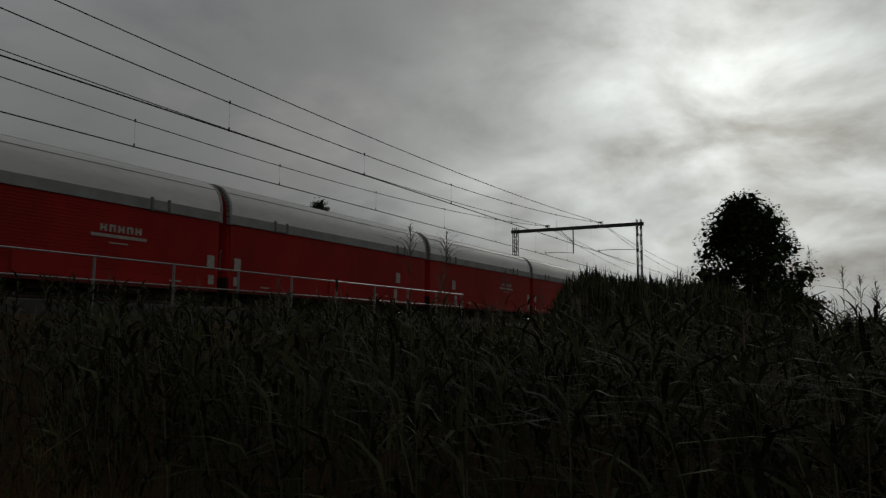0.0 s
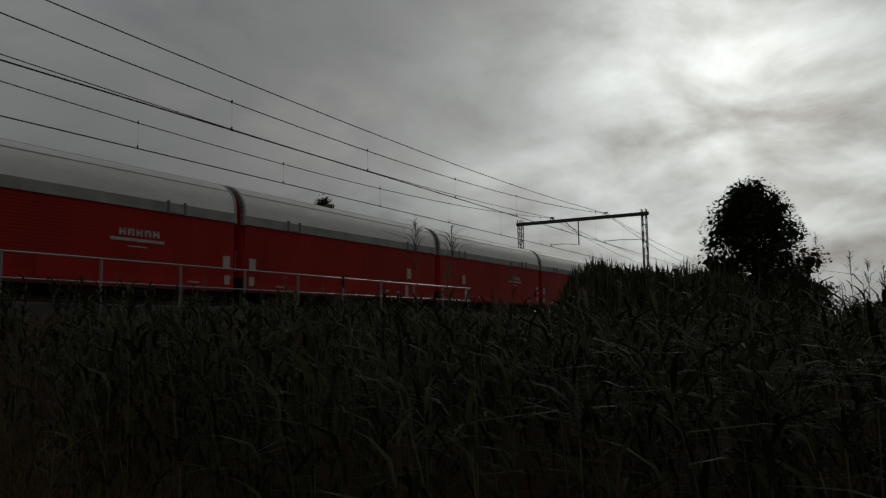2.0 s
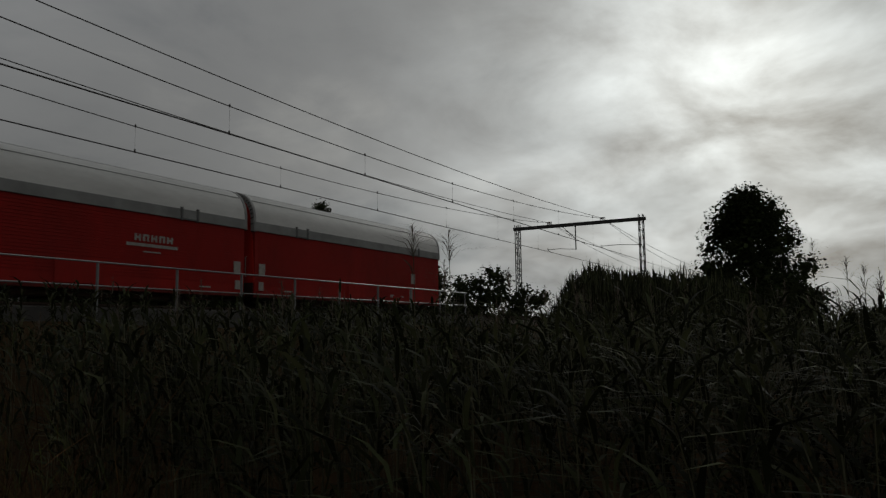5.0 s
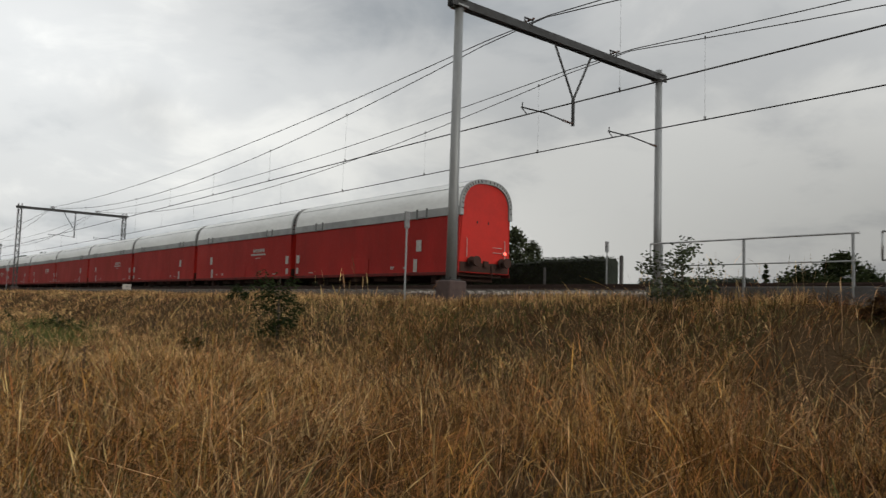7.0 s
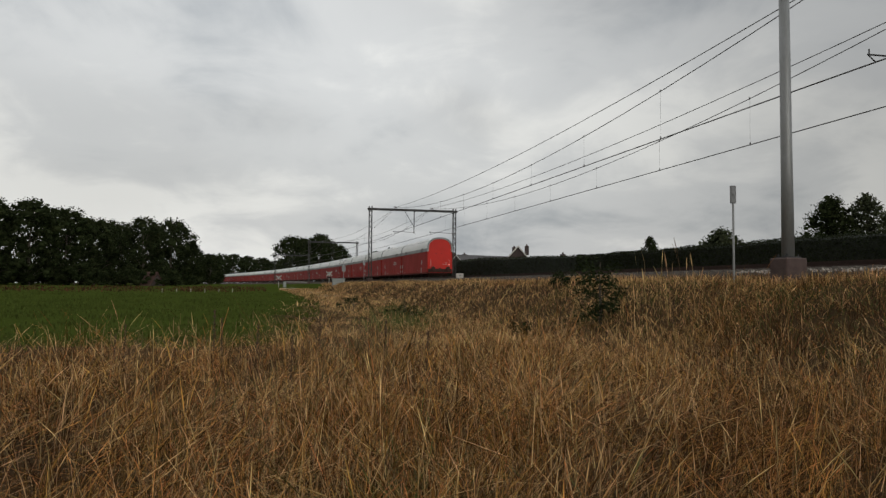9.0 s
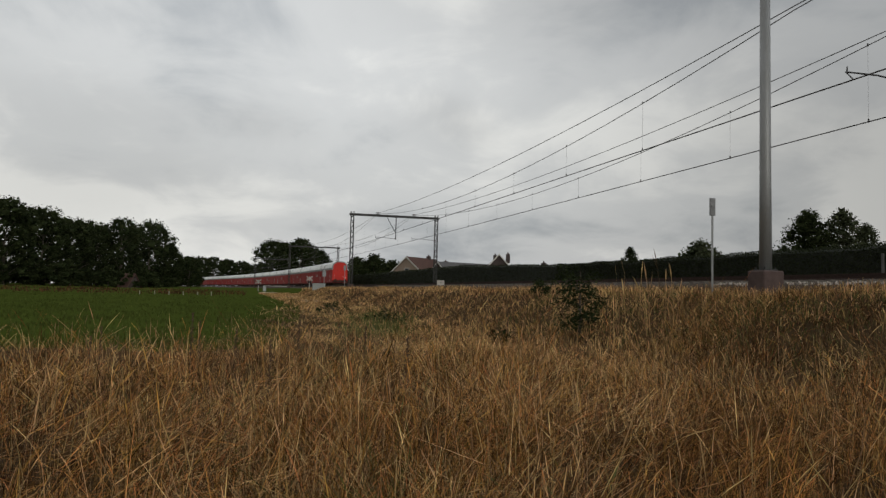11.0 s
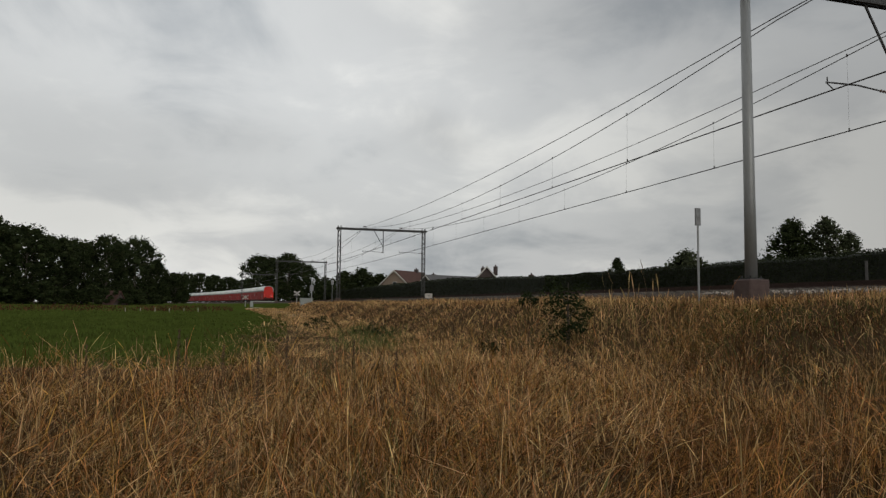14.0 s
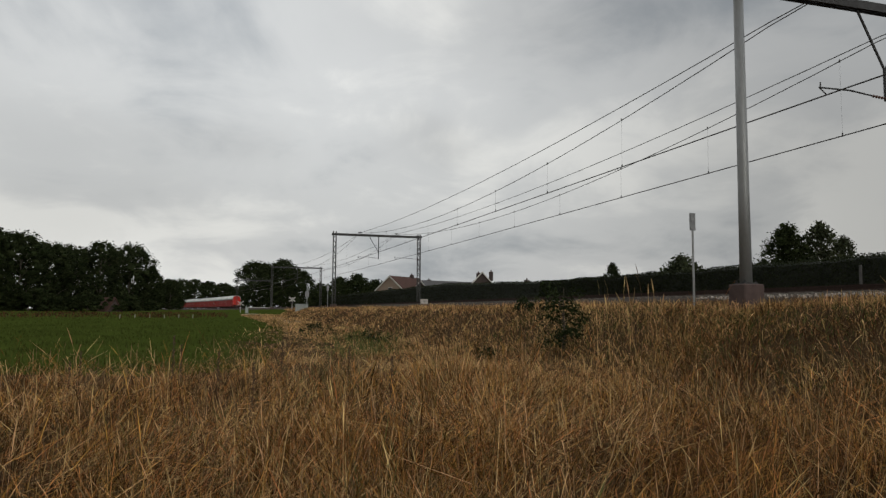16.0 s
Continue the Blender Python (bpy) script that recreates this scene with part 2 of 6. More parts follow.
M = dict(
    red=material("red_wagon_paint", (0.37, 0.016, 0.011), 0.6, vary=0.16, scale=0.7, fine=9, bump=0.05, second=(0.24, 0.017, 0.013), streak=(1, 1, 0.35), spec=0.14),
    red_end=material("bright_red_end_paint", (0.52, 0.024, 0.015), 0.55, vary=0.1, scale=1.2, fine=10, bump=0.04, second=(0.42, 0.025, 0.017), spec=0.2),
    roof=material("weathered_grey_roof", (0.76, 0.76, 0.735), 0.4, vary=0.12, scale=0.7, fine=7, bump=0.06, second=(0.58, 0.58, 0.555), streak=(0.3, 1, 1)),
    band=material("dirty_grey_edge_rail", (0.33, 0.335, 0.325), 0.6, vary=0.15, scale=1.5, fine=12, bump=0.05, second=(0.21, 0.21, 0.205)),
    under=material("black_brown_underframe", (0.045, 0.026, 0.021), 0.85, vary=0.4, scale=4, fine=40, second=(0.065, 0.032, 0.024), spec=0.15),
    sill=material("grimy_dark_red_sill", (0.16, 0.016, 0.013), 0.75, vary=0.3, scale=3, fine=20, second=(0.07, 0.02, 0.016), spec=0.15),
    latch=material("dark_grey_latch", (0.15, 0.15, 0.148), 0.6, vary=0.2),
    rubber=material("black_rubber_gap", (0.02, 0.02, 0.02), 0.85, vary=0.3),
    steelwheel=material("brown_steel_wheel", (0.09, 0.07, 0.06), 0.6, 0.5, vary=0.3),
    white=material("dirty_white_panel", (0.44, 0.42, 0.38), 0.6, vary=0.15, scale=9, second=(0.28, 0.24, 0.21)),
    mast=material("galvanised_mast_steel", (0.25, 0.255, 0.255), 0.5, 0.35, vary=0.18, scale=2.5, fine=35, bump=0.06, second=(0.20, 0.20, 0.19), streak=(1, 1, 0.2)),
    lattice=material("dull_lattice_steel", (0.075, 0.075, 0.07), 0.7, 0.15, vary=0.2, scale=4, second=(0.05, 0.046, 0.042), spec=0.2),
    beam=material("dark_portal_beam", (0.06, 0.06, 0.06), 0.65, 0.2, vary=0.2, scale=3, second=(0.04, 0.038, 0.036), spec=0.2),
    wire=material("dark_copper_wire", (0.06, 0.056, 0.053), 0.6, 0.3, vary=0.1, bump=0),
    insul=material("brown_insulator", (0.10, 0.055, 0.04), 0.25, vary=0.1),
    footing=material("brown_stained_concrete", (0.09, 0.06, 0.052), 0.9, vary=0.25, scale=3, fine=45, bump=0.3, second=(0.055, 0.036, 0.032)),
    concrete=material("grey_bridge_concrete", (0.105, 0.1, 0.094), 0.85, vary=0.2, scale=1.3, fine=30, bump=0.25, second=(0.055, 0.052, 0.048), streak=(1, 1, 0.4)),
    # abutment concrete: the shade under the deck is put into this near-black colour
    damp=material("shade_darkened_concrete", (0.028, 0.024, 0.02), 0.85, vary=0.3, scale=1.2, fine=20, bump=0.25, second=(0.02, 0.019, 0.015), streak=(1, 1, 0.4)),
    girder=material("dark_bridge_girder", (0.03, 0.026, 0.024), 0.85, vary=0.3, scale=2, second=(0.045, 0.034, 0.026), spec=0.2),
    railing=material("galvanised_railing", (0.42, 0.42, 0.41), 0.34, 0.75, vary=0.15, scale=5, fine=50, bump=0.05, second=(0.30, 0.295, 0.285)),
    ballast=material("brown_track_ballast", (0.085, 0.069, 0.056), 0.95, vary=0.4, scale=9, fine=28, bump=0.9, dist=0.05, second=(0.07, 0.057, 0.046), island=0.35, spec=0.03),
    stones=material("pale_loose_stones", (0.36, 0.32, 0.28), 0.95, vary=0.3, bump=0.3, island=0.6, spec=0.05),
    sleeper=material("concrete_sleeper", (0.13, 0.115, 0.10), 0.9, vary=0.25, spec=0.05),
    rail=material("brown_rail_steel", (0.05, 0.033, 0.027), 0.8, 0.0, vary=0.2, fine=30, spec=0.1),
    straw=material("dry_straw_grass", (0.62, 0.30, 0.083), 0.75, vary=0.15, scale=0.35, fine=3, bump=0, second=(0.19, 0.08, 0.025), island=0.94, skew=3.1, through_light=0.12, spec=0.02),
    tan=material("tan_dry_grass", (0.62, 0.39, 0.175), 0.8, vary=0.15, scale=0.3, fine=3, bump=0, second=(0.29, 0.155, 0.058), island=0.85, skew=1.8, through_light=0.15, spec=0.02),
    # dead grass brown, toned down further so it reads as shade between stalks
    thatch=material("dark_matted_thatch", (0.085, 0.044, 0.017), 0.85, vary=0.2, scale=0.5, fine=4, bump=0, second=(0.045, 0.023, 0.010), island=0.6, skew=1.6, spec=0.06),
    pale=material("pale_bleached_grass", (0.74, 0.50, 0.235), 0.75, vary=0.15, scale=0.5, fine=3, bump=0, second=(0.42, 0.25, 0.105), island=0.85, skew=1.8, through_light=0.12, spec=0.12),
    green_grass=material("green_grass_blades", (0.06, 0.085, 0.024), 0.7, vary=0.2, scale=0.5, fine=3, bump=0, second=(0.13, 0.13, 0.045), island=0.4, through_light=0.3, spec=0.03),
    reed=material("dull_green_reed_leaf", (0.05, 0.057, 0.026), 0.7, vary=0.2, scale=0.8, fine=4, bump=0, second=(0.054, 0.057, 0.028), island=0.75, skew=2.6, through_light=0.3, spec=0.08),
    reed_stem=material("pale_reed_stem", (0.09, 0.085, 0.045), 0.7, vary=0.2, bump=0, island=0.4),
    plume=material("grey_brown_reed_plume", (0.15, 0.12, 0.09), 0.9, vary=0.2, bump=0, island=0.3, through_light=0.3),
    leaf=material("dark_oak_leaf", (0.024, 0.034, 0.013), 0.7, vary=0.2, scale=0.6, fine=4, bump=0, second=(0.034, 0.041, 0.016), island=0.5, skew=1.6, through_light=0.14, spec=0.02),
    leaf_grey=material("grey_green_leaf", (0.042, 0.054, 0.026), 0.7, vary=0.2, scale=0.6, fine=4, bump=0, second=(0.062, 0.068, 0.032), island=0.5, skew=1.4, through_light=0.2, spec=0.15),
    hedge=material("dark_clipped_hedge_leaf", (0.02, 0.027, 0.012), 0.75, vary=0.25, scale=0.5, fine=5, bump=0, second=(0.029, 0.034, 0.015), island=0.4, through_light=0.12, spec=0.12),
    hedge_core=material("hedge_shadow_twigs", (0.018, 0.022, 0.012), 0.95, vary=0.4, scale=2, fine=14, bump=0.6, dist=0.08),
    bark=material("grey_brown_bark", (0.09, 0.072, 0.055), 0.9, vary=0.3, scale=5, fine=25, bump=0.5, streak=(1, 1, 0.25)),
    roof_tile=material("red_brown_roof_tile", (0.10, 0.055, 0.045), 0.8, vary=0.25, scale=2, fine=16, bump=0.3, second=(0.07, 0.045, 0.038), spec=0.05),
    roof_dark=material("dark_grey_roof_tile", (0.09, 0.085, 0.085), 0.8, vary=0.25, scale=2, fine=16, bump=0.3),
    brick=material("brown_house_brick", (0.065, 0.047, 0.042), 0.9, vary=0.25, scale=3, fine=22, bump=0.3),
    beige=material("beige_house_render", (0.24, 0.18, 0.135), 0.85, vary=0.12, scale=2, bump=0.1),
    plaster=material("pale_gable_board", (0.55, 0.53, 0.48), 0.8, vary=0.1),
    glass=material("dark_window_glass", (0.03, 0.035, 0.04), 0.08, vary=0.05, bump=0, spec=0.8),
    sign_dark=material("grey_sign_back", (0.22, 0.22, 0.22), 0.5, 0.4),
    cabinet=material("grey_green_cabinet", (0.30, 0.32, 0.30), 0.6),
    lamp_red=glowing("red_tail_lamp", (1.0, 0.12, 0.08), 2.5),
)


def ground_material():
    m = bpy.data.materials.new("dry_grass_and_meadow_ground")
    m.use_nodes = True
    nt = m.node_tree
    n, l = nt.nodes.new, nt.links.new
    b = nt.nodes["Principled BSDF"]
    b.inputs["Roughness"].default_value, b.inputs["Specular IOR Level"].default_value = 1.0, 0.0
    co = n("ShaderNodeTexCoord").outputs["Object"]

    def noise_tex(scale, detail=5, rough=0.6):
        t = n("ShaderNodeTexNoise")
        t.inputs["Scale"].default_value, t.inputs["Detail"].default_value, t.inputs["Roughness"].default_value = scale, detail, rough
        l(co, t.inputs["Vector"])
        return t.outputs["Fac"]

    def ramp(v, a, b_, p0=0.35, p1=0.65):
        r = n("ShaderNodeValToRGB")
        r.color_ramp.elements[0].position, r.color_ramp.elements[1].position = p0, p1
        r.color_ramp.elements[0].color, r.color_ramp.elements[1].color = (*a, 1), (*b_, 1)
        l(v, r.inputs[0])
        return r.outputs[0]

    def mixc(f, a, b_):
        x = n("ShaderNodeMix")
        x.data_type = "RGBA"
        l(f, x.inputs["Factor"])
        l(a, x.inputs["A"])
        l(b_, x.inputs["B"])
        return x.outputs["Result"]

    def mth(op, a, b_, clamp=False):
        x = n("ShaderNodeMath")
        x.operation, x.use_clamp = op, clamp
        for i, v in enumerate((a, b_)):
            if isinstance(v, (int, float)):
                x.inputs[i].default_value = v
            else:
                l(v, x.inputs[i])
        return x.outputs[0]

    dry = ramp(noise_tex(1.3), (0.075, 0.045, 0.023), (0.046, 0.033, 0.02))
    dry2 = ramp(noise_tex(30), (0.125, 0.078, 0.04), (0.036, 0.026, 0.016))
    mx = n("ShaderNodeMix")
    mx.data_type = "RGBA"
    mx.inputs["Factor"].default_value = 0.5
    l(dry, mx.inputs["A"])
    l(dry2, mx.inputs["B"])
    green = ramp(noise_tex(0.25), (0.062, 0.08, 0.018), (0.047, 0.06, 0.014))
    green2 = ramp(noise_tex(14), (0.064, 0.09, 0.014), (0.034, 0.05, 0.008))
    mg = n("ShaderNodeMix")
    mg.data_type = "RGBA"
    mg.inputs["Factor"].default_value = 0.45
    l(green, mg.inputs["A"])
    l(green2, mg.inputs["B"])
    sep = n("ShaderNodeSeparateXYZ")
    l(co, sep.inputs[0])
    wob = mth("MULTIPLY", mth("SUBTRACT", noise_tex(0.35), 0.5), 6.0)
    # the meadow lies beyond the dry verge, away from the line
    fx = mth("MULTIPLY", mth("SUBTRACT", mth("ADD", -20.0, wob), sep.outputs[0]), 0.3, True)
    edge = mth("ADD", mth("MULTIPLY", sep.outputs[0], -0.12), -1.2)
    fy = mth("MULTIPLY", mth("SUBTRACT", mth("ADD", edge, wob), sep.outputs[1]), 0.5, True)
    l(mixc(mth("MULTIPLY", fx, fy), mx.outputs["Result"], mg.outputs["Result"]), b.inputs["Base Color"])
    bp = n("ShaderNodeBump")
    bp.inputs["Strength"].default_value, bp.inputs["Distance"].default_value = 0.8, 0.08
    l(noise_tex(12, 8), bp.inputs["Height"])
    l(bp.outputs[0], b.inputs["Normal"])
    return m


M["ground"] = ground_material()


# ---------------------------------------------------------------- mesh helpers
def part(name, bm, mat, parent=None, label="", smooth=False):
    """One mesh object from a bmesh, under a thing or a part, or top-level."""
    me = bpy.data.meshes.new(name)
    bm.to_mesh(me)
    bm.free()
    me.materials.append(M[mat] if isinstance(mat, str) else mat)
    if smooth:
        for p in me.polygons:
            p.use_smooth = True
    ob = new(name, me)
    ob.parent = parent
    if label:
        tagged(ob, label)
    return ob


def shared(name, ob, parent, m):
    """A piece of its own on the mesh of ob."""
    o = new(name, ob.data)
    o.parent = parent
    o.matrix_basis = m
    return o


def empty(name, m=None):
    e = new(name)
    e.empty_display_size = 0.2
    if m is not None:
        e.matrix_basis = m
    return e


def box(bm, x0, y0, z0, x1, y1, z1, bev=0.0):
    r = bmesh.ops.create_cube(bm, size=1)
    vs = r["verts"]
    for v in vs:
        v.co = Vector(((x0 + x1) / 2 + v.co.x * (x1 - x0), (y0 + y1) / 2 + v.co.y * (y1 - y0), (z0 + z1) / 2 + v.co.z * (z1 - z0)))
    if bev:
        es = list({e for v in vs for e in v.link_edges})
        bmesh.ops.bevel(bm, geom=es, offset=bev, segments=1, affect="EDGES", profile=0.5)
    return bm


def boxbm(*a, **k):
    return box(bmesh.new(), *a, **k)


def tube(bm, a, b, r0, r1=None, seg=8, caps=True):
    a, b = Vector(a), Vector(b)
    r1 = r0 if r1 is None else r1
    d = b - a
    q = d.to_track_quat("Z", "Y").to_matrix()
    rings = []
    for c, r in ((a, r0), (b, r1)):
        rings.append([bm.verts.new(c + q @ Vector((math.cos(2 * math.pi * i / seg) * r, math.sin(2 * math.pi * i / seg) * r, 0))) for i in range(seg)])
    for i in range(seg):
        bm.faces.new((rings[0][i], rings[0][(i + 1) % seg], rings[1][(i + 1) % seg], rings[1][i]))
    if caps:
        bm.faces.new(rings[0][::-1])
        bm.faces.new(rings[1])
    return bm


def tubes(path, r, seg=6):
    bm = bmesh.new()
    rings = []
    pts = [Vector(p) for p in path]
    for k, c in enumerate(pts):
        d = pts[min(k + 1, len(pts) - 1)] - pts[max(k - 1, 0)]
        q = d.to_track_quat("Z", "Y").to_matrix()
        rr = r[k] if isinstance(r, (list, tuple)) else r
        rings.append([bm.verts.new(c + q @ Vector((math.cos(2 * math.pi * i / seg) * rr, math.sin(2 * math.pi * i / seg) * rr, 0))) for i in range(seg)])
    for k in range(len(rings) - 1):
        for i in range(seg):
            bm.faces.new((rings[k][i], rings[k][(i + 1) % seg], rings[k + 1][(i + 1) % seg], rings[k + 1][i]))
    bm.faces.new(rings[0][::-1])
    bm.faces.new(rings[-1])
    return bm


def prism_x(bm, section, x0, x1):
    """A section in y and z, drawn out along x."""
    a = [bm.verts.new((x0, y, z)) for y, z in section]
    b = [bm.verts.new((x1, y, z)) for y, z in section]
    n = len(section)
    for i in range(n):
        bm.faces.new((a[i], a[(i + 1) % n], b[(i + 1) % n], b[i]))
    bm.faces.new(a[::-1])
    bm.faces.new(b)
    bmesh.ops.recalc_face_normals(bm, faces=bm.faces)
    return bm


def mesh_np(name, verts, faces, mat, parent=None):
    """A mesh from arrays: faces of one length."""
    me = bpy.data.meshes.new(name)
    verts, faces = np.asarray(verts, np.float32), np.asarray(faces, np.int32)
    k = faces.shape[1]
    me.vertices.add(len(verts))
    me.vertices.foreach_set("co", verts.ravel())
    me.loops.add(faces.size)
    me.loops.foreach_set("vertex_index", faces.ravel())
    me.polygons.add(len(faces))
    me.polygons.foreach_set("loop_start", np.arange(0, faces.size, k, dtype=np.int32))
    me.update(calc_edges=True)
    me.materials.append(M[mat])
    ob = new(name, me)
    ob.parent = parent
    return ob


# ---------------------------------------------------------------- the lie of the land
RAIL_Z, NEAR_Y, FAR_Y = 2.38, 17.0, 21.45
BEND_X, BEND_R = -95.0, 1680.0


def bend(x):
    """How far the line has swung towards the camera's side at x."""
    return (x - BEND_X) ** 2 / (2 * BEND_R) if x < BEND_X else 0.0


def slope(x):
    return -(x - BEND_X) / BEND_R if x < BEND_X else 0.0


def sm(a, b, v):
    t = np.clip((v - a) / (b - a), 0, 1)
    return t * t * (3 - 2 * t)


def land(x, y):
    """Height of the ground; x and y may be arrays."""
    x, y = np.asarray(x, float), np.asarray(y, float)
    b = np.where(x < BEND_X, (x - BEND_X) ** 2 / (2 * BEND_R), 0)
    yy = y + b
    field = 0.008 * np.clip(-x - 20, 0, 180) + 0.004 * np.clip(x - 40, 0, 200)
    near = sm(8.6, 13.2, yy)
    far = 1 - sm(25.5, 30.0, yy) * sm(-16, -11, x)
    far = far - sm(31, 40, yy) * (1 - sm(-16, -11, x)) * 0.6
    bank = np.minimum(near, np.clip(far, 0, 1)) * 1.78
    gap = sm(-5.2, -2.3, x) * (1 - sm(2.2, 4.8, x))
    bank = bank * (1 - gap)
    # the ditch passes under the bridge and turns along the line's foot
    c1 = np.where(yy > 8.5, np.hypot(x - 0.4, np.maximum(yy - 27.5, 0)), np.hypot(x - 0.4, yy - 8.5))
    c2 = np.where(x > 0.4, np.abs(yy - 8.0 + 0.03 * x), np.hypot(x - 0.4, yy - 8.2))
    dd = np.minimum(c1, np.where(x < 60, c2, 99))
    ditch = -0.6 * (1 - sm(0.7, 2.3, dd))
    bumps = 0.06 * np.sin(x * 0.9 + 1.3 * np.sin(y * 0.7)) + 0.05 * np.sin(y * 1.3 + x * 0.35)
    return np.maximum(field, bank) + ditch + bumps


def axis(lo, hi, fine_lo, fine_hi, step, grow=1.16):
    a = list(np.arange(fine_lo, fine_hi + 1e-6, step))
    s, v = step, fine_hi
    while v < hi:
        s *= grow
        v += s
        a.append(min(v, hi))
    s, v = step, fine_lo
    while v > lo:
        s *= grow
        v -= s
        a.insert(0, max(v, lo))
    return np.array(a)


def build_ground():
    xs, ys = axis(-1800, 1800, -30, 30, 0.4), axis(-1800, 1800, -8, 34, 0.4)
    X, Y = np.meshgrid(xs, ys)
    Z = land(X, Y)
    v = np.stack([X, Y, Z], -1).reshape(-1, 3)
    w = len(xs)
    i = (np.arange(len(ys) - 1)[:, None] * w + np.arange(w - 1)).ravel()
    ob = mesh_np("ground", v, np.stack([i, i + 1, i + w + 1, i + w], 1), "ground")
    for p in ob.data.polygons:
        p.use_smooth = True
    tagged(ob, "dry grassland and green meadow round a railway embankment", "ground", kind="structure")


build_ground()


# ---------------------------------------------------------------- the line
def line_xs(lo, hi):
    """Stations along the line, closer in the bend."""
    return [x for x in list(np.arange(lo, -100, 12.0)) + list(np.arange(-100, hi + 0.1, 20.0))]


def sweep(name, section, mat, lo=-1090.0, hi=420.0, label="", category="", kind="structure", zoff=None):
    """A section in y and z drawn along the line."""
    bm = bmesh.new()
    prev = None
    for x in line_xs(lo, hi):
        b = bend(x)
        ring = [bm.verts.new((x, y - b, z)) for y, z in section]
        if prev:
            for i in range(len(section)):
                j = (i + 1) % len(section)
                bm.faces.new((prev[i], prev[j], ring[j], ring[i]))
        else:
            bm.faces.new(ring[::-1])
        prev = ring
    bm.faces.new(prev)
    bmesh.ops.recalc_face_normals(bm, faces=bm.faces)
    return tagged(part(name, bm, mat), label, category, kind=kind)


def build_track():
    bed = [(14.75, 1.45), (15.4, 2.04), (15.7, 2.12), (22.75, 2.12), (23.1, 2.04), (23.8, 1.45)]
    for name, lo, hi in (("ballast_west", -1090, -5.6), ("ballast_east", 6.0, 420)):
        bm = bmesh.new()
        prev = None
        xs = np.r_[np.arange(lo, -100, 14.0), np.arange(-100, hi - 1, 8.0), hi] if lo < -100 else np.r_[np.arange(lo, hi, 10.0), hi]
        for x in xs:
            ring = [bm.verts.new((x, y - bend(x), z)) for y, z in bed]
            if prev:
                for i in range(len(bed)):
                    bm.faces.new((prev[i], prev[(i + 1) % len(bed)], ring[(i + 1) % len(bed)], ring[i]))
            else:
                bm.faces.new(ring[::-1])
            prev = ring
        bm.faces.new(prev)
        bmesh.ops.recalc_face_normals(bm, faces=bm.faces)
        tagged(part(name, bm, "ballast"), "brown stone ballast bed under two tracks", "ballast", kind="structure")
    # loose stones on the near shoulder
    rng = np.random.default_rng(5)
    n = 1700
    x = rng.uniform(-21, 8, n)
    x = x[(x < -5.7) | (x > 6.2)]
    y = rng.normal(15.62, 0.13, len(x))
    z = np.interp(y, [14.0, 14.75, 15.35, 15.7, 30], [1.8, 1.8, 2.05, 2.13, 2.13])
    s = rng.uniform(0.02, 0.05, len(x))
    base = np.array([(1, 0, 0), (-1, 0, 0), (0, 1, 0), (0, -1, 0), (0, 0, 1), (0, 0, -1)], float)
    jit = rng.uniform(0.6, 1.2, (len(x), 6, 3))
    v = base[None] * jit * s[:, None, None] + np.stack([x, y, z], 1)[:, None]
    f = np.array([(0, 2, 4), (2, 1, 4), (1, 3, 4), (3, 0, 4), (2, 0, 5), (1, 2, 5), (3, 1, 5), (0, 3, 5)])
    faces = (np.arange(len(x))[:, None, None] * 6 + f[None]).reshape(-1, 3)
    tagged(mesh_np("ballast_stones", v.reshape(-1, 3), faces, "stones"), "loose pale ballast stones along the track shoulder", "gravel", kind="stuff")
    for yc in (NEAR_Y, FAR_Y):
        for s_ in (-0.75, 0.75):
            y = yc + s_
            sec = [(y + a, RAIL_Z - b) for a, b in ((-0.07, 0.17), (0.07, 0.17), (0.07, 0.145), (0.015, 0.13), (0.015, 0.05), (0.036, 0.04), (0.036, 0.0), (-0.036, 0.0), (-0.036, 0.04), (-0.015, 0.05), (-0.015, 0.13), (-0.07, 0.145))]
            sweep("rail", sec, "rail", label="brown steel running rail on sleepers", category="rail")
    rng = np.random.default_rng(6)
    bm = boxbm(-0.13, -1.25, 2.04, 0.13, 1.25, 2.205, bev=0.02)
    me = bpy.data.meshes.new("sleeper")
    bm.to_mesh(me)
    bm.free()
    me.materials.append(M["sleeper"])
    for k in range(120):
        x = -5.9 - 0.62 * k
        for yc in (NEAR_Y, FAR_Y):
            o = new("sleeper", me)
            o.matrix_basis = pose(x, yc, 0.004 * rng.random(), 0, 0, rng.normal(0, 0.4))
            o.parent = SLEEPERS


SLEEPERS = empty("sleepers")
tagged(SLEEPERS, "concrete sleepers half buried in ballast", "sleeper", kind="structure")
build_track()


def post_xs():
    return [-4.79, -2.74, -0.70, 1.35, 3.40, 5.36]


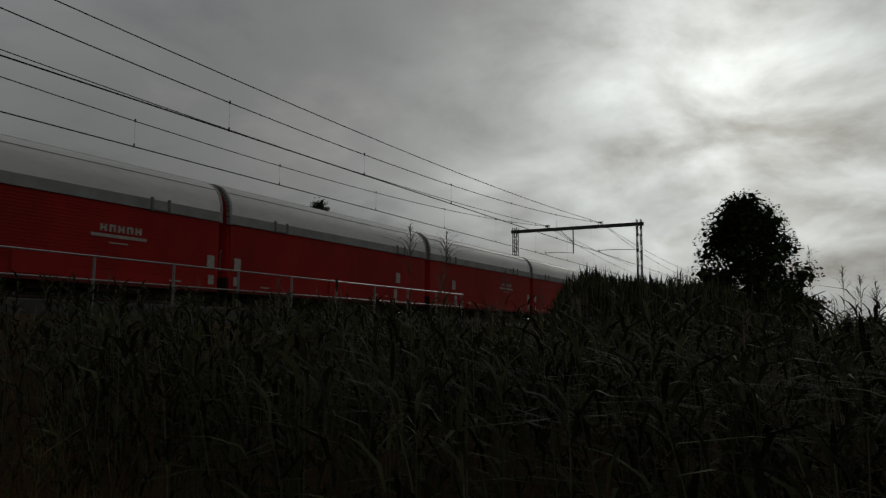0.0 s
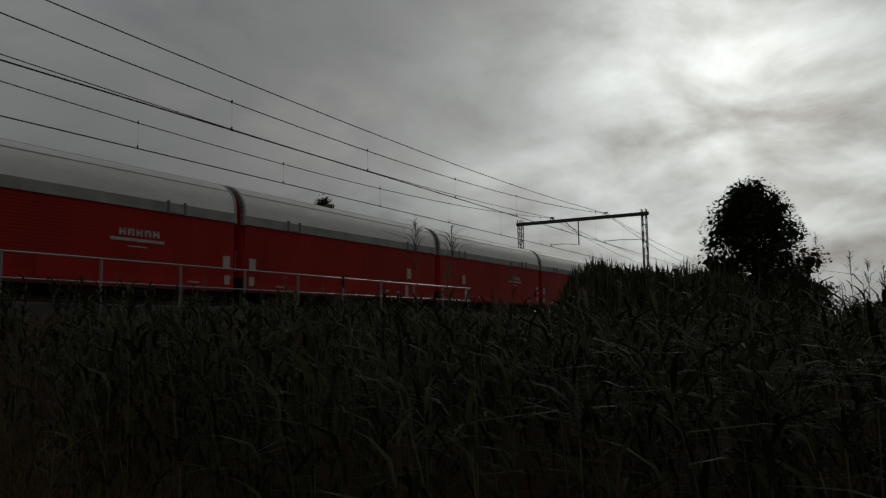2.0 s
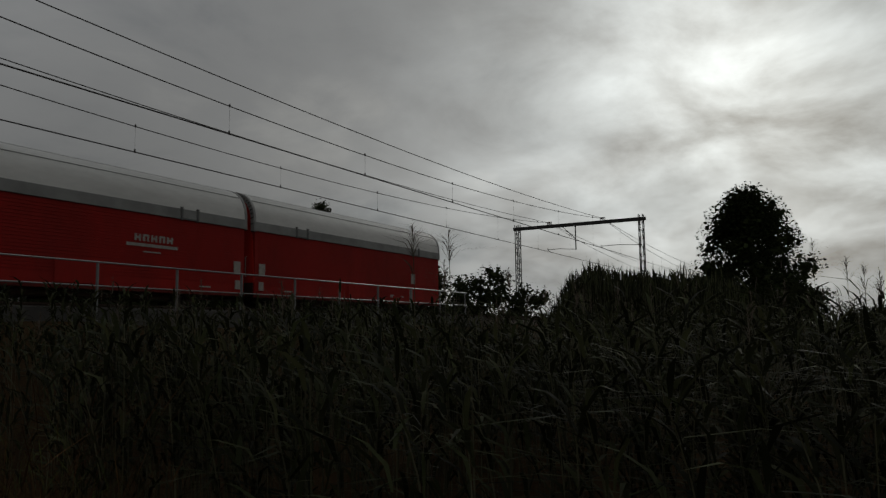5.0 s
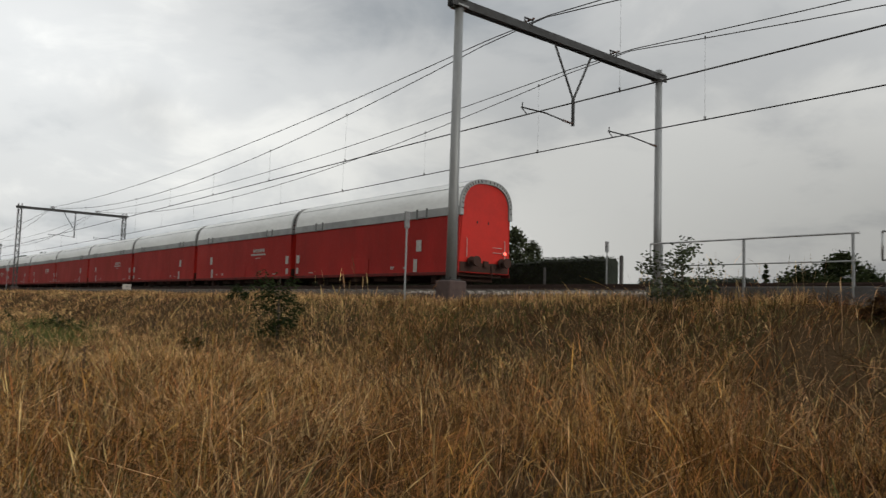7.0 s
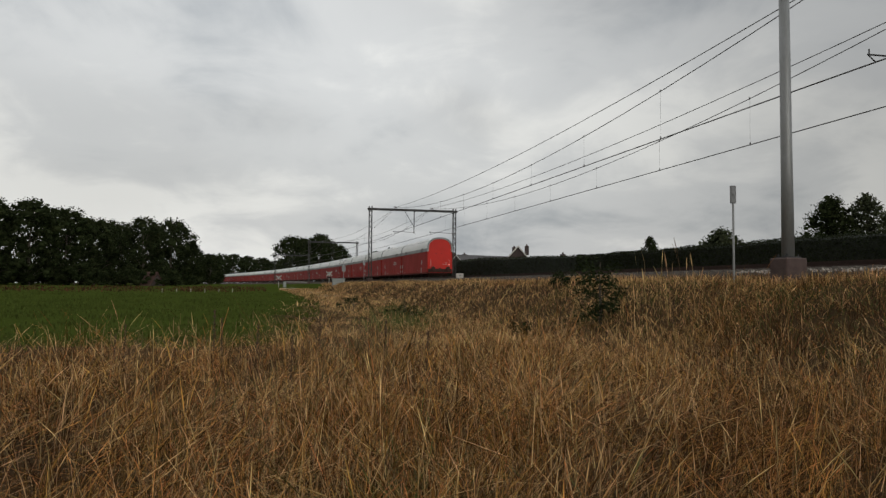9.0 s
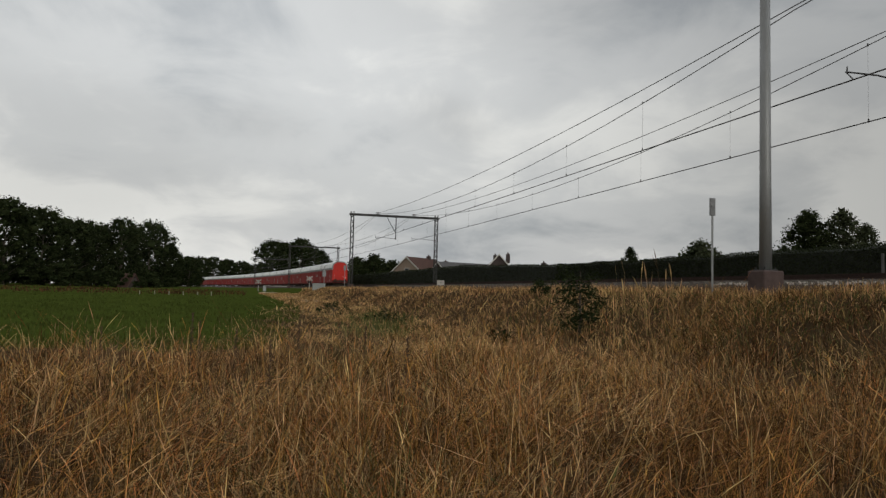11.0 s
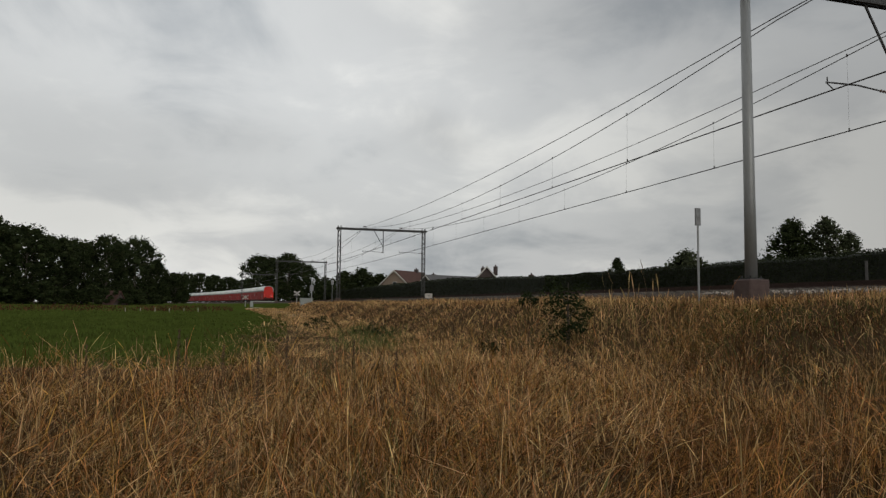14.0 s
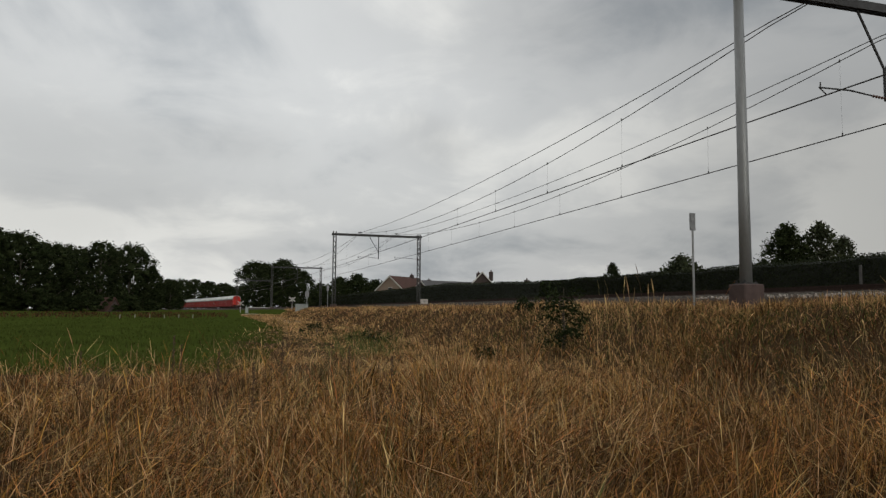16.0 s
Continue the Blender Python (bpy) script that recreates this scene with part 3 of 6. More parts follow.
def railing(name, xs, y, ztop, zbase, label):
    r = empty(name)
    first, last = xs[0], xs[-1]
    part("top_rail", tubes([(first - 0.28, y, ztop), (last + 0.12, y, ztop)], 0.02), "railing", r, smooth=True)
    part("middle_rail", tubes([(first - 0.28, y, ztop - 0.5), (last + 0.12, y, ztop - 0.5)], 0.016), "railing", r, smooth=True)
    post = None
    part("end_bar", tubes([(first - 0.28, y, ztop + 0.005), (first - 0.28, y, ztop - 0.505)], 0.02), "railing", r, smooth=True)
    for x in xs:
        if post is None:
            bm = box(bmesh.new(), -0.018, -0.012, zbase, 0.018, 0.012, ztop)
            box(bm, -0.012, 0.0, zbase, 0.012, 0.05, ztop - 0.02)
            box(bm, -0.03, -0.02, zbase, 0.03, 0.03, zbase + 0.14)
            post = part("post", bm, "mast", r)
            post.matrix_basis = pose(x, y, 0)
        else:
            shared("post", post, r, pose(x, y, 0))
    return tagged(r, label, "railing", "bridge railings")


def build_bridge():
    b = empty("railway_bridge")
    x0, x1 = -5.05, 5.55
    # walkway slab with an edge beam on both sides, girders below
    for s, ya, yb in ((1, 13.95, 15.6), (-1, 27.0, 25.4)):
        lo, hi = min(ya, yb), max(ya, yb)
        part("walkway_slab", boxbm(x0, lo, 2.1, x1, hi, 2.24, bev=0.015), "concrete", b)
        e0, e1 = (13.9, 14.12) if s == 1 else (26.88, 27.1)
        part("edge_beam", boxbm(x0, e0, 1.64, x1, e1, 2.04, bev=0.015), "concrete", b, "pale grey concrete edge beam")
        part("cable_duct", boxbm(x0, e0 + (0.25 if s == 1 else -0.5), 2.24, x1, e0 + (0.6 if s == 1 else -0.15), 2.33, bev=0.01), "concrete", b)
        g0 = 14.75 if s == 1 else 26.0
        part("side_girder", boxbm(x0 + 0.1, g0, 1.2, x1 - 0.1, g0 + 0.3, 2.1), "girder", b, "dark steel side girder")
    part("deck", boxbm(x0 - 0.6, 15.6, 1.3, x1 + 0.5, 25.4, 2.1), "girder", b)
    # both abutments use the concrete with the deck's shade coloured in
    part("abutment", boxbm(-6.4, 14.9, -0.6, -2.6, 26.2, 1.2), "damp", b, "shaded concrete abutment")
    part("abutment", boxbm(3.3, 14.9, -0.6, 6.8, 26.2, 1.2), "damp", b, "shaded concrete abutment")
    part("bearing_block", boxbm(3.15, 14.8, 0.95, 3.7, 15.4, 1.2), "concrete", b)
    for s, (ya, yb) in ((1, (13.9, 15.6)), (-1, (25.4, 27.1))):
        part("approach_slab", boxbm(-9.9, ya, 1.72, x0 - 0.16, yb, 2.2, bev=0.015), "concrete", b)
        part("approach_slab", boxbm(x1 + 0.12, ya, 1.72, 28.6, yb, 2.2, bev=0.015), "concrete", b)
    part("expansion_joint", boxbm(x0 - 0.16, 13.92, 1.2, x0, 15.6, 2.12), "rubber", b)
    tagged(b, "low concrete railway bridge over a narrow ditch", "bridge")
    railing("bridge_railing", post_xs(), 13.9, 3.15, 1.82, "galvanised steel railing with two tubes on the bridge edge")
    railing("approach_railing", [-9.5, -7.6, -5.55], 13.9, 3.15, 1.82, "short galvanised railing beside the bridge end")
    railing("long_railing", [5.95] + [7.95 + 2.1 * k for k in range(10)], 13.9, 3.15, 1.82, "long galvanised railing running on past the bridge")
    railing("far_bridge_railing", post_xs(), 27.1, 3.15, 1.82, "galvanised railing on the far bridge edge")
    railing("far_approach_railing", [-9.5, -7.6, -5.55], 27.1, 3.15, 1.82, "galvanised railing on the far bridge approach")
    railing("far_long_railing", [5.95] + [7.95 + 2.1 * k for k in range(6)], 27.1, 3.15, 1.82, "galvanised railing past the far bridge edge")


build_bridge()


# ---------------------------------------------------------------- overhead line
PORTALS = [  # x, beam height, lattice posts, mirrored, contact wire height
    (-16.77, 10.82, False, False, 7.97),
    (56.6, 10.0, True, True, 7.9),
    (130.0, 9.9, True, True, 7.8),
    (-86.4, 10.6, True, False, 7.8),
    (-159.0, 10.75, True, False, 7.9),
    (-232.0, 10.75, True, False, 7.9),
]


def lattice_post(z0, z1, w=0.2):
    bm = bmesh.new()
    for sx in (-1, 1):
        for sy in (-1, 1):
            x, y = sx * w, sy * w * 0.8
            box(bm, x - 0.03, y - 0.03, z0, x + 0.03, y + 0.03, z1)
    k, z, step = 0, z0, 0.62
    while z + step < z1:
        for sy in (-1, 1):
            s = 1 if k % 2 else -1
            tube(bm, (-w * s, sy * w * 0.8, z), (w * s, sy * w * 0.8, z + step), 0.02, seg=4)
        for sx in (-1, 1):
            s = 1 if k % 2 else -1
            tube(bm, (sx * w, -w * 0.8 * s, z), (sx * w, w * 0.8 * s, z + step), 0.02, seg=4)
        z += step
        k += 1
    return bm


def insulator(bm, a, b, r=0.045):
    a, b = Vector(a), Vector(b)
    for i in range(5):
        c = a.lerp(b, (i + 0.5) / 5)
        d = (b - a).normalized() * 0.012
        tube(bm, c - d, c + d, r, r * 0.75, 8)
    tube(bm, a, b, 0.015, seg=6)
    return bm


def portal(x, zb, lattice, mirrored, zc):
    p = empty("catenary_portal", pose(x, -bend(x), 0, 0, 0, math.degrees(math.atan(slope(x)))))
    yn, yf = 14.0, 24.28
    steel = "lattice" if lattice else "mast"
    for y in (yn, yf):
        if lattice:
            bm = lattice_post(2.0, zb + 0.35)
            for v in bm.verts:
                v.co.y += y
            part("post", bm, "lattice", p, "riveted lattice steel post")
        else:
            bm = tubes([(0, y, 2.45), (0, y, 5.0), (0, y, zb + 0.3)], [0.165, 0.15, 0.13], 16)
            post = part("post", bm, "mast", p, "smooth grey tubular steel post", smooth=True)
            bm = box(bmesh.new(), -0.22, y - 0.22, 2.4, 0.22, y + 0.22, 2.44)
            for i in range(4):
                a = radians(45 + 90 * i)
                tube(bm, (0.24 * math.cos(a), y + 0.24 * math.sin(a), 2.44), (0.24 * math.cos(a), y + 0.24 * math.sin(a), 2.5), 0.022, seg=6)
            part("base_plate", bm, "beam", p)
            bm = box(bmesh.new(), -0.21, y - 0.21, zb - 0.13, 0.21, y + 0.21, zb - 0.08)
            box(bm, -0.19, y - 0.19, zb + 0.1, 0.19, y + 0.19, zb + 0.15)
            part("clamp", bm, steel, p)
        part("footing", boxbm(-0.33, y - 0.33, 1.0, 0.33, y + 0.33, 2.4, bev=0.03), "footing", p, "brown stained concrete footing block")
    bm = bmesh.new()
    for dy in (-0.1, 0.1):
        box(bm, dy - 0.035, yn - 0.35, zb - 0.13, dy + 0.035, yf + 0.35, zb + 0.13)
    y = yn
    while y < yf:
        box(bm, -0.1, y, zb - 0.03, 0.1, y + 0.12, zb + 0.03)
        y += 1.1
    part("beam", bm, "beam", p, "twin-channel steel cross beam")
    for yc in (NEAR_Y, FAR_Y):
        bm = bmesh.new()
        tube(bm, (0, yc + 0.18, zb + 0.1), (0, yc + 0.18, zb + 0.36), 0.022, seg=6)
        tube(bm, (0, yc - 0.18, zb + 0.1), (0, yc - 0.18, zb + 0.36), 0.022, seg=6)
        tube(bm, (0, yc + 0.2, zb + 0.36), (0, yc - 0.2, zb + 0.36), 0.03, seg=6)
        part("wire_bracket", bm, "beam", p)
        part("insulator", insulator(bmesh.new(), (-0.28, yc, zb + 0.3), (0.28, yc, zb + 0.3), 0.05), "insul", p)
    # the drop bracket between the tracks
    yd = 19.27
    bm = bmesh.new()
    if mirrored:
        tube(bm, (0, yd, zb - 0.1), (0, yd, zc + 0.05), 0.05, seg=8)
        tube(bm, (0, yd + 1.1, zb - 0.1), (0, yd, zc + 0.95), 0.03, seg=6)
        ends = ((yd, FAR_Y), (yn, NEAR_Y))
    elif lattice:
        tube(bm, (0, yd, zb - 0.1), (0, yd, zc + 0.03), 0.055, seg=8)
        tube(bm, (0, yd - 1.15, zb - 0.1), (0, yd, zc + 0.8), 0.035, seg=6)
        ends = ((yd, NEAR_Y), (yf, FAR_Y))
    else:
        tube(bm, (0, yd, zc + 0.98), (0, yd, zc + 0.03), 0.06, seg=8)
        tube(bm, (0, yd - 1.0, zb - 0.1), (0, yd, zc + 0.95), 0.04, seg=6)
        tube(bm, (0, yd + 0.95, zb - 0.1), (0, yd, zc + 0.95), 0.04, seg=6)
        ends = ((yd, NEAR_Y), (yf, FAR_Y))
    part("drop_bracket", bm, "beam", p, "steel drop bracket between the tracks")
    for ya, yt in ends:
        s = 1 if yt > ya else -1
        yi = ya + s * 0.55
        part("insulator", insulator(bmesh.new(), (0, ya, zc + 0.1), (0, yi, zc + 0.14), 0.05), "insul", p)
        part("registration_arm", tubes([(0, yi, zc + 0.14), (0, ya + (yt - ya) * 0.6, zc + 0.22), (0, yt + s * 0.25, zc + 0.2)], 0.025), "beam", p)
        bm = tube(bmesh.new(), (0, yt + s * 0.25, zc + 0.2), (0, yt, zc + 0.02), 0.018, seg=6)
        tube(bm, (0, yt + s * 0.2, zc + 0.19), (0, yt + s * 0.2, zc + 0.36), 0.02, seg=6)
        part("steady_clip", bm, "beam", p)
    return tagged(p, "lattice steel catenary portal across two tracks" if lattice else "smooth grey tubular catenary portal on concrete footings", "catenary portal", "catenary portals")


for row in PORTALS:
    portal(*row)


def wire_z(kind, x):
    """Height of a wire at x, hung from portal to portal."""
    ps = sorted((q[0], q[1], q[4]) for q in PORTALS)
    ps = [(ps[0][0] - 73, *ps[0][1:])] + ps + [(ps[-1][0] + 73, *ps[-1][1:])]
    for (xa, za, ca), (xb, zb, cb) in zip(ps, ps[1:]):
        if xa <= x <= xb:
            t = (x - xa) / (xb - xa)
            z = za + (zb - za) * t
            k = 4 * t * (1 - t)
            sag = 1.93 if xa > -20 else 2.0
            high = 1.1 if xa > -20 else 0.87
            return {"contact": ca + (cb - ca) * t - 0.03 * k, "messenger": z + 0.28 - sag * k, "feeder": z + 0.34 - high * k}[kind]
    return None


def build_wires():
    lo, hi = -300.0, 200.0
    xs = list(np.arange(lo, -100, 8.0)) + list(np.arange(-100, 100, 3.0)) + list(np.arange(100, hi, 6.0))
    for yc, tag in ((NEAR_Y, "near"), (FAR_Y, "far")):
        for kind, r, dy in (("contact", 0.022, 0), ("messenger", 0.017, 0), ("feeder", 0.017, 0.12)):
            w = part(kind + "_wire", tubes([(x, yc + dy - bend(x), wire_z(kind, x)) for x in xs], r, 6), "wire", None)
            tagged(w, {"contact": "dark copper contact wire over a track", "messenger": "sagging dark messenger wire", "feeder": "dark feeder wire above the messenger"}[kind], "overhead wire", "overhead wires")
        x = 1.85 - 7.45 * 24
        while x < hi - 4:
            a, b = wire_z("messenger", x), wire_z("contact", x)
            near_portal = min(abs(x - q[0]) for q in PORTALS) < 2.2
            if not near_portal and abs(x) < 180:
                d = part("dropper", tube(bmesh.new(), (x, yc - bend(x), b - 0.02), (x, yc - bend(x), a + 0.01), 0.004, seg=4), "wire", None)
                tagged(d, "thin dropper between messenger and contact wire", "dropper", "droppers")
                for zc, hi_c in ((b, 0.11), (a, 0.08)):
                    part("clamp", boxbm(x - 0.022, yc - bend(x) - 0.022, zc - 0.03, x + 0.022, yc - bend(x) + 0.022, zc + hi_c, bev=0.006), "wire", d)
            x += 7.45


build_wires()


# ---------------------------------------------------------------- the train
WAGON, SPEED, COUNT = 14.84, 29.45, 37
TAIL_AT_ZERO = -2.6 + SPEED * 6.3


def arch(half, z_side, z_top, n=14):
    """Roof line from one side to the other: upright edge, then a round back."""
    pts = []
    for i in range(n + 1):
        a = math.pi * i / n
        c, s = math.cos(a), math.sin(a)
        pts.append((-half * (abs(c) ** 0.8) * (1 if c > 0 else -1), z_side + (z_top - z_side) * (abs(s) ** 0.85)))
    return pts


def shell(section, x0, x1, rings=2, inset=None):
    """An open skin along x over a section, with thickness."""
    bm = bmesh.new()
    rows = []
    for k in range(rings):
        x = x0 + (x1 - x0) * k / (rings - 1)
        rows.append([bm.verts.new((x, y, z)) for y, z in section])
    for a, b in zip(rows, rows[1:]):
        for i in range(len(section) - 1):
            bm.faces.new((a[i], a[i + 1], b[i + 1], b[i]))
    return bm


RIDE = 0.15


def build_wagon():
    w = empty("car_transport_wagon")
    h = WAGON / 2 - 0.24
    hw = 1.47
    # lower body with slightly ribbed sides
    bm = bmesh.new()
    sec = [(-hw, 0.58), (-hw, 3.02), (hw, 3.02), (hw, 0.58)]
    prism_x(bm, sec, -h + 0.05, h - 0.05)
    part("body", bm, "red", w, "dark red ribbed steel body")
    for s in (-1, 1):
        bm = bmesh.new()
        for i in range(20):
            z = 0.95 + i * 0.1
            box(bm, -h + 0.25, s * hw - 0.01, z, h - 0.25, s * hw + 0.012, z + 0.045)
        part("side_ribs", bm, "red", w)
        part("sill", boxbm(-h, s * hw - 0.02, 0.46, h, s * hw + 0.03, 0.6, bev=0.01), "sill", w, "dirty dark red lower side sill")
        # grey edge of the canopy
        bm = boxbm(-h - 0.03, s * (hw + 0.04) - 0.025, 3.0, h + 0.03, s * (hw + 0.04) + 0.025, 3.36, bev=0.012)
        part("canopy_edge", bm, "band", w, "dirty grey canopy edge rail")
        for x in (-h + 2.35, h - 2.95):
            bm = bmesh.new()
            for dx in (0, 0.7):
                box(bm, x + dx, s * (hw + 0.07) - 0.03, 2.97, x + dx + 0.08, s * (hw + 0.07) + 0.03, 3.42)
            box(bm, x + 0.08, s * (hw + 0.07) - 0.008, 3.0, x + 0.7, s * (hw + 0.07) + 0.008, 3.05)
            part("canopy_latch", bm, "latch", w, "dark latch on the canopy edge")
    top = [(-hw - 0.02, 3.36)] + [(y * (hw + 0.02) / 1.0, z) for y, z in arch(1.0, 3.36, 4.62)][1:-1] + [(hw + 0.02, 3.36)]
    bm = shell(top, -h, h, 8)
    bmesh.ops.recalc_face_normals(bm, faces=bm.faces)
    part("canopy", bm, "roof", w, "weathered pale grey rounded canopy", smooth=True)
    # seams along the canopy
    for k in (3, 6, 8, 11):
        y, z = top[k]
        nrm = Vector((0, y * 0.8, z - 3.2)).normalized()
        c = Vector((0, y, z)) + nrm * 0.006
        part("canopy_seam", tube(bmesh.new(), (-h + 0.1, c.y, c.z), (h - 0.1, c.y, c.z), 0.014, seg=4), "band", w)
    # hood rims and end walls
    rim = [(-hw - 0.045, 2.98)] + [(y * (hw + 0.035), z + 0.015) for y, z in arch(1.0, 3.36, 4.62, 20)] + [(hw + 0.045, 2.98)]
    inner = [(y * 0.885, 2.98 + (z - 2.98) * 0.885) for y, z in rim]
    for s in (-1, 1):
        bm = bmesh.new()
        for (a, b, c, d) in zip(rim, rim[1:], inner, inner[1:]):
            xs = (s * (h - 0.05), s * (h + 0.06))
            q = [[bm.verts.new((x, *p)) for p in (a, b, d, c)] for x in xs]
            bm.faces.new(q[1])
            bm.faces.new(q[0][::-1])
            for i in range(4):
                bm.faces.new((q[0][i], q[0][(i + 1) % 4], q[1][(i + 1) % 4], q[1][i]))
        bmesh.ops.remove_doubles(bm, verts=bm.verts, dist=0.0005)
        bmesh.ops.recalc_face_normals(bm, faces=bm.faces)
        part("hood_rim", bm, "band", w, "thick grey ribbed hood rim")
        bm = bmesh.new()
        for i in range(28):
            f = i / 27 * (len(rim) - 1)
            k = min(int(f), len(rim) - 2)
            t = f - k
            y = rim[k][0] + (rim[k + 1][0] - rim[k][0]) * t
            z = rim[k][1] + (rim[k + 1][1] - rim[k][1]) * t
            tube(bm, (s * (h + 0.075), y * 0.97, 2.98 + (z - 2.98) * 0.97), (s * (h + 0.075), y * 0.905, 2.98 + (z - 2.98) * 0.905), 0.02, seg=4)
        tagged(part("rim_ribs", bm, "rubber", w), kind="stuff")
        end = [(-hw + 0.01, 1.02)] + [(y * 0.99, z) for y, z in inner] + [(hw - 0.01, 1.02)]
        bm = bmesh.new()
        fa = [bm.verts.new((s * (h - 0.02), y, z)) for y, z in end]
        fb = [bm.verts.new((s * (h - 0.12), y, z)) for y, z in end]
        bm.faces.new(fa)
        bm.faces.new(fb)
        for i in range(len(end)):
            j = (i + 1) % len(end)
            bm.faces.new((fa[i], fa[j], fb[j], fb[i]))
        bmesh.ops.recalc_face_normals(bm, faces=bm.faces)
        door = part("end_wall", bm, "red_end", w, "bright red end wall with arched top")
        for y in (-0.5, 0.15):
            for z in (2.7,):
                part("hinge", boxbm(s * h - 0.03, y - 0.025, z, s * h + 0.01, y + 0.025, z + 0.1), "rubber", door)
        for y in (-1.1, 1.1):
            part("handrail", tubes([(s * (h + 0.06), y, 1.25), (s * (h + 0.06), y, 2.0), (s * h, y, 2.04)], 0.018), "white", door)
        for z in (1.5, 1.72):
            part("grab_bar", tubes([(s * (h + 0.04), 0.4, z), (s * (h + 0.04), 0.9, z)], 0.016), "white", door)
        part("tail_lamp", boxbm(s * (h + 0.02) - 0.04, 1.02, 1.42, s * (h + 0.02) + 0.04, 1.16, 1.56, bev=0.01), "white", door, "small white and red tail board")
        for y in (-0.875, 0.875):
            bm = tube(bmesh.new(), (s * (h - 0.2), y, 1.05), (s * (h + 0.1), y, 1.05), 0.1, seg=10)
            tube(bm, (s * (h + 0.1), y, 1.05), (s * (h + 0.16), y, 1.05), 0.22, seg=12)
            part("buffer", bm, "under", w)
        bm = boxbm(s * (h - 0.3) - 0.05, -0.12, 0.85, s * (h + 0.05) + 0.05, 0.12, 1.1)
        tube(bm, (s * (h + 0.02), 0.35, 0.95), (s * (h + 0.04), 0.4, 0.4), 0.03, seg=6)
        part("coupling", bm, "under", w)
    # underframe and running gear
    for x, a in ((-3.3, 0.75), (-1.0, 0.8), (0.9, 0.6), (2.7, 0.65), (6.2, 0.35)):
        part("brake_box", boxbm(x - a, -1.1, 0.24, x + a * 0.9, 1.1, 0.5, bev=0.03), "under", w)
    for s in (-1, 1):
        part("headstock", boxbm(s * (h - 0.12) - 0.1, -1.4, 0.62, s * (h - 0.12) + 0.1, 1.4, 1.03), "under", w)
    bm = boxbm(-h + 0.3, -1.25, 0.44, h - 0.3, 1.25, 0.575)
    part("underframe", bm, "under", w, "black grimy underframe with brake gear")
    for x in (-5.0, 5.0):
        axle = part("axle", tube(bmesh.new(), (x, -0.95, 0.42), (x, 0.95, 0.42), 0.07, seg=8), "steelwheel", w)
        for y in (-0.75, 0.75):
            bm = tube(bmesh.new(), (x, y - 0.065, 0.46), (x, y + 0.065, 0.46), 0.46, seg=20)
            tube(bm, (x, y - 0.085 * (1 if y > 0 else -1), 0.46), (x, y - 0.06 * (1 if y > 0 else -1), 0.46), 0.485, seg=20)
            part("wheel", bm, "steelwheel", axle, smooth=False)
        for s in (-1, 1):
            bm = boxbm(x - 0.2, s * 0.98 - 0.1, 0.26, x + 0.2, s * 0.98 + 0.1, 0.6, bev=0.03)
            for k in range(3):
                box(bm, x - 0.6 + 0.08 * k, s * 0.98 - 0.06, 0.6 + 0.05 * k, x + 0.6 - 0.08 * k, s * 0.98 + 0.06, 0.64 + 0.05 * k)
            box(bm, x - 0.75, s * 0.98 - 0.05, 0.55, x - 0.62, s * 0.98 + 0.05, 0.85)
            box(bm, x + 0.62, s * 0.98 - 0.05, 0.55, x + 0.75, s * 0.98 + 0.05, 0.85)
            part("axle_box", bm, "under", w)
    # the body rides higher than the axles
    for o in w.children:
        if o.name.split(".")[0] not in ("axle", "axle_box"):
            for v in o.data.vertices:
                v.co.z += RIDE
            for c in o.children:
                for v in c.data.vertices:
                    v.co.z += RIDE
    # data panels, inset at the outer end, close to the inner end
    for s in (-1, 1):
        y = s * (hw + 0.03)
        for x, wd, za, zb in ((h - 2.95, 0.38, 1.68, 2.19), (h - 3.12, 0.27, 0.77, 1.35), (-h + 0.25, 0.34, 1.45, 1.9), (-h + 0.25, 0.26, 0.87, 1.2)):
            part("data_panel", boxbm(x, y - 0.006, za, x + wd, y + 0.006, zb, bev=0.003), "white", w, "small dirty white data panel")
        for x, wd, z in ((h - 4.9, 0.3, 1.0), (h - 4.9, 0.22, 0.92), (h - 3.9, 0.2, 0.95), (-h + 1.7, 0.5, 0.87)):
            part("stencil_bar", boxbm(x, y - 0.004, z, x + wd, y + 0.004, z + 0.05), "white", w)
        part("inspection_hatch", boxbm(-1.2, y - 0.012, 0.77, 0.4, y + 0.004, 1.5, bev=0.01), "red", w)
    return tagged(w, "red two-axle car transport wagon with grey rounded canopy", "railway wagon", "wagons of the train")


def owner_mark(w):
    """A white mark of five blocks over a bar, on the near side."""
    bm = bmesh.new()
    y = 1.502
    for i in range(5):
        x = -0.75 + i * 0.3
        box(bm, x, y - 0.004, 2.22, x + 0.07, y + 0.004, 2.44)
        box(bm, x + 0.15, y - 0.004, 2.22, x + 0.22, y + 0.004, 2.44)
        if i % 2:
            box(bm, x + 0.07, y - 0.004, 2.38, x + 0.15, y + 0.004, 2.44)
        else:
            box(bm, x + 0.07, y - 0.004, 2.3, x + 0.15, y + 0.004, 2.36)
    box(bm, -0.95, y - 0.004, 2.04, 0.95, y + 0.004, 2.14)
    box(bm, -0.3, y - 0.004, 1.86, 0.35, y + 0.004, 1.9)
    for v in bm.verts:
        v.co.x = v.co.x * 1.06 - 2.97
        v.co.z += RIDE - 0.12
    return part("owner_mark", bm, "white", w, "plain white owner mark")


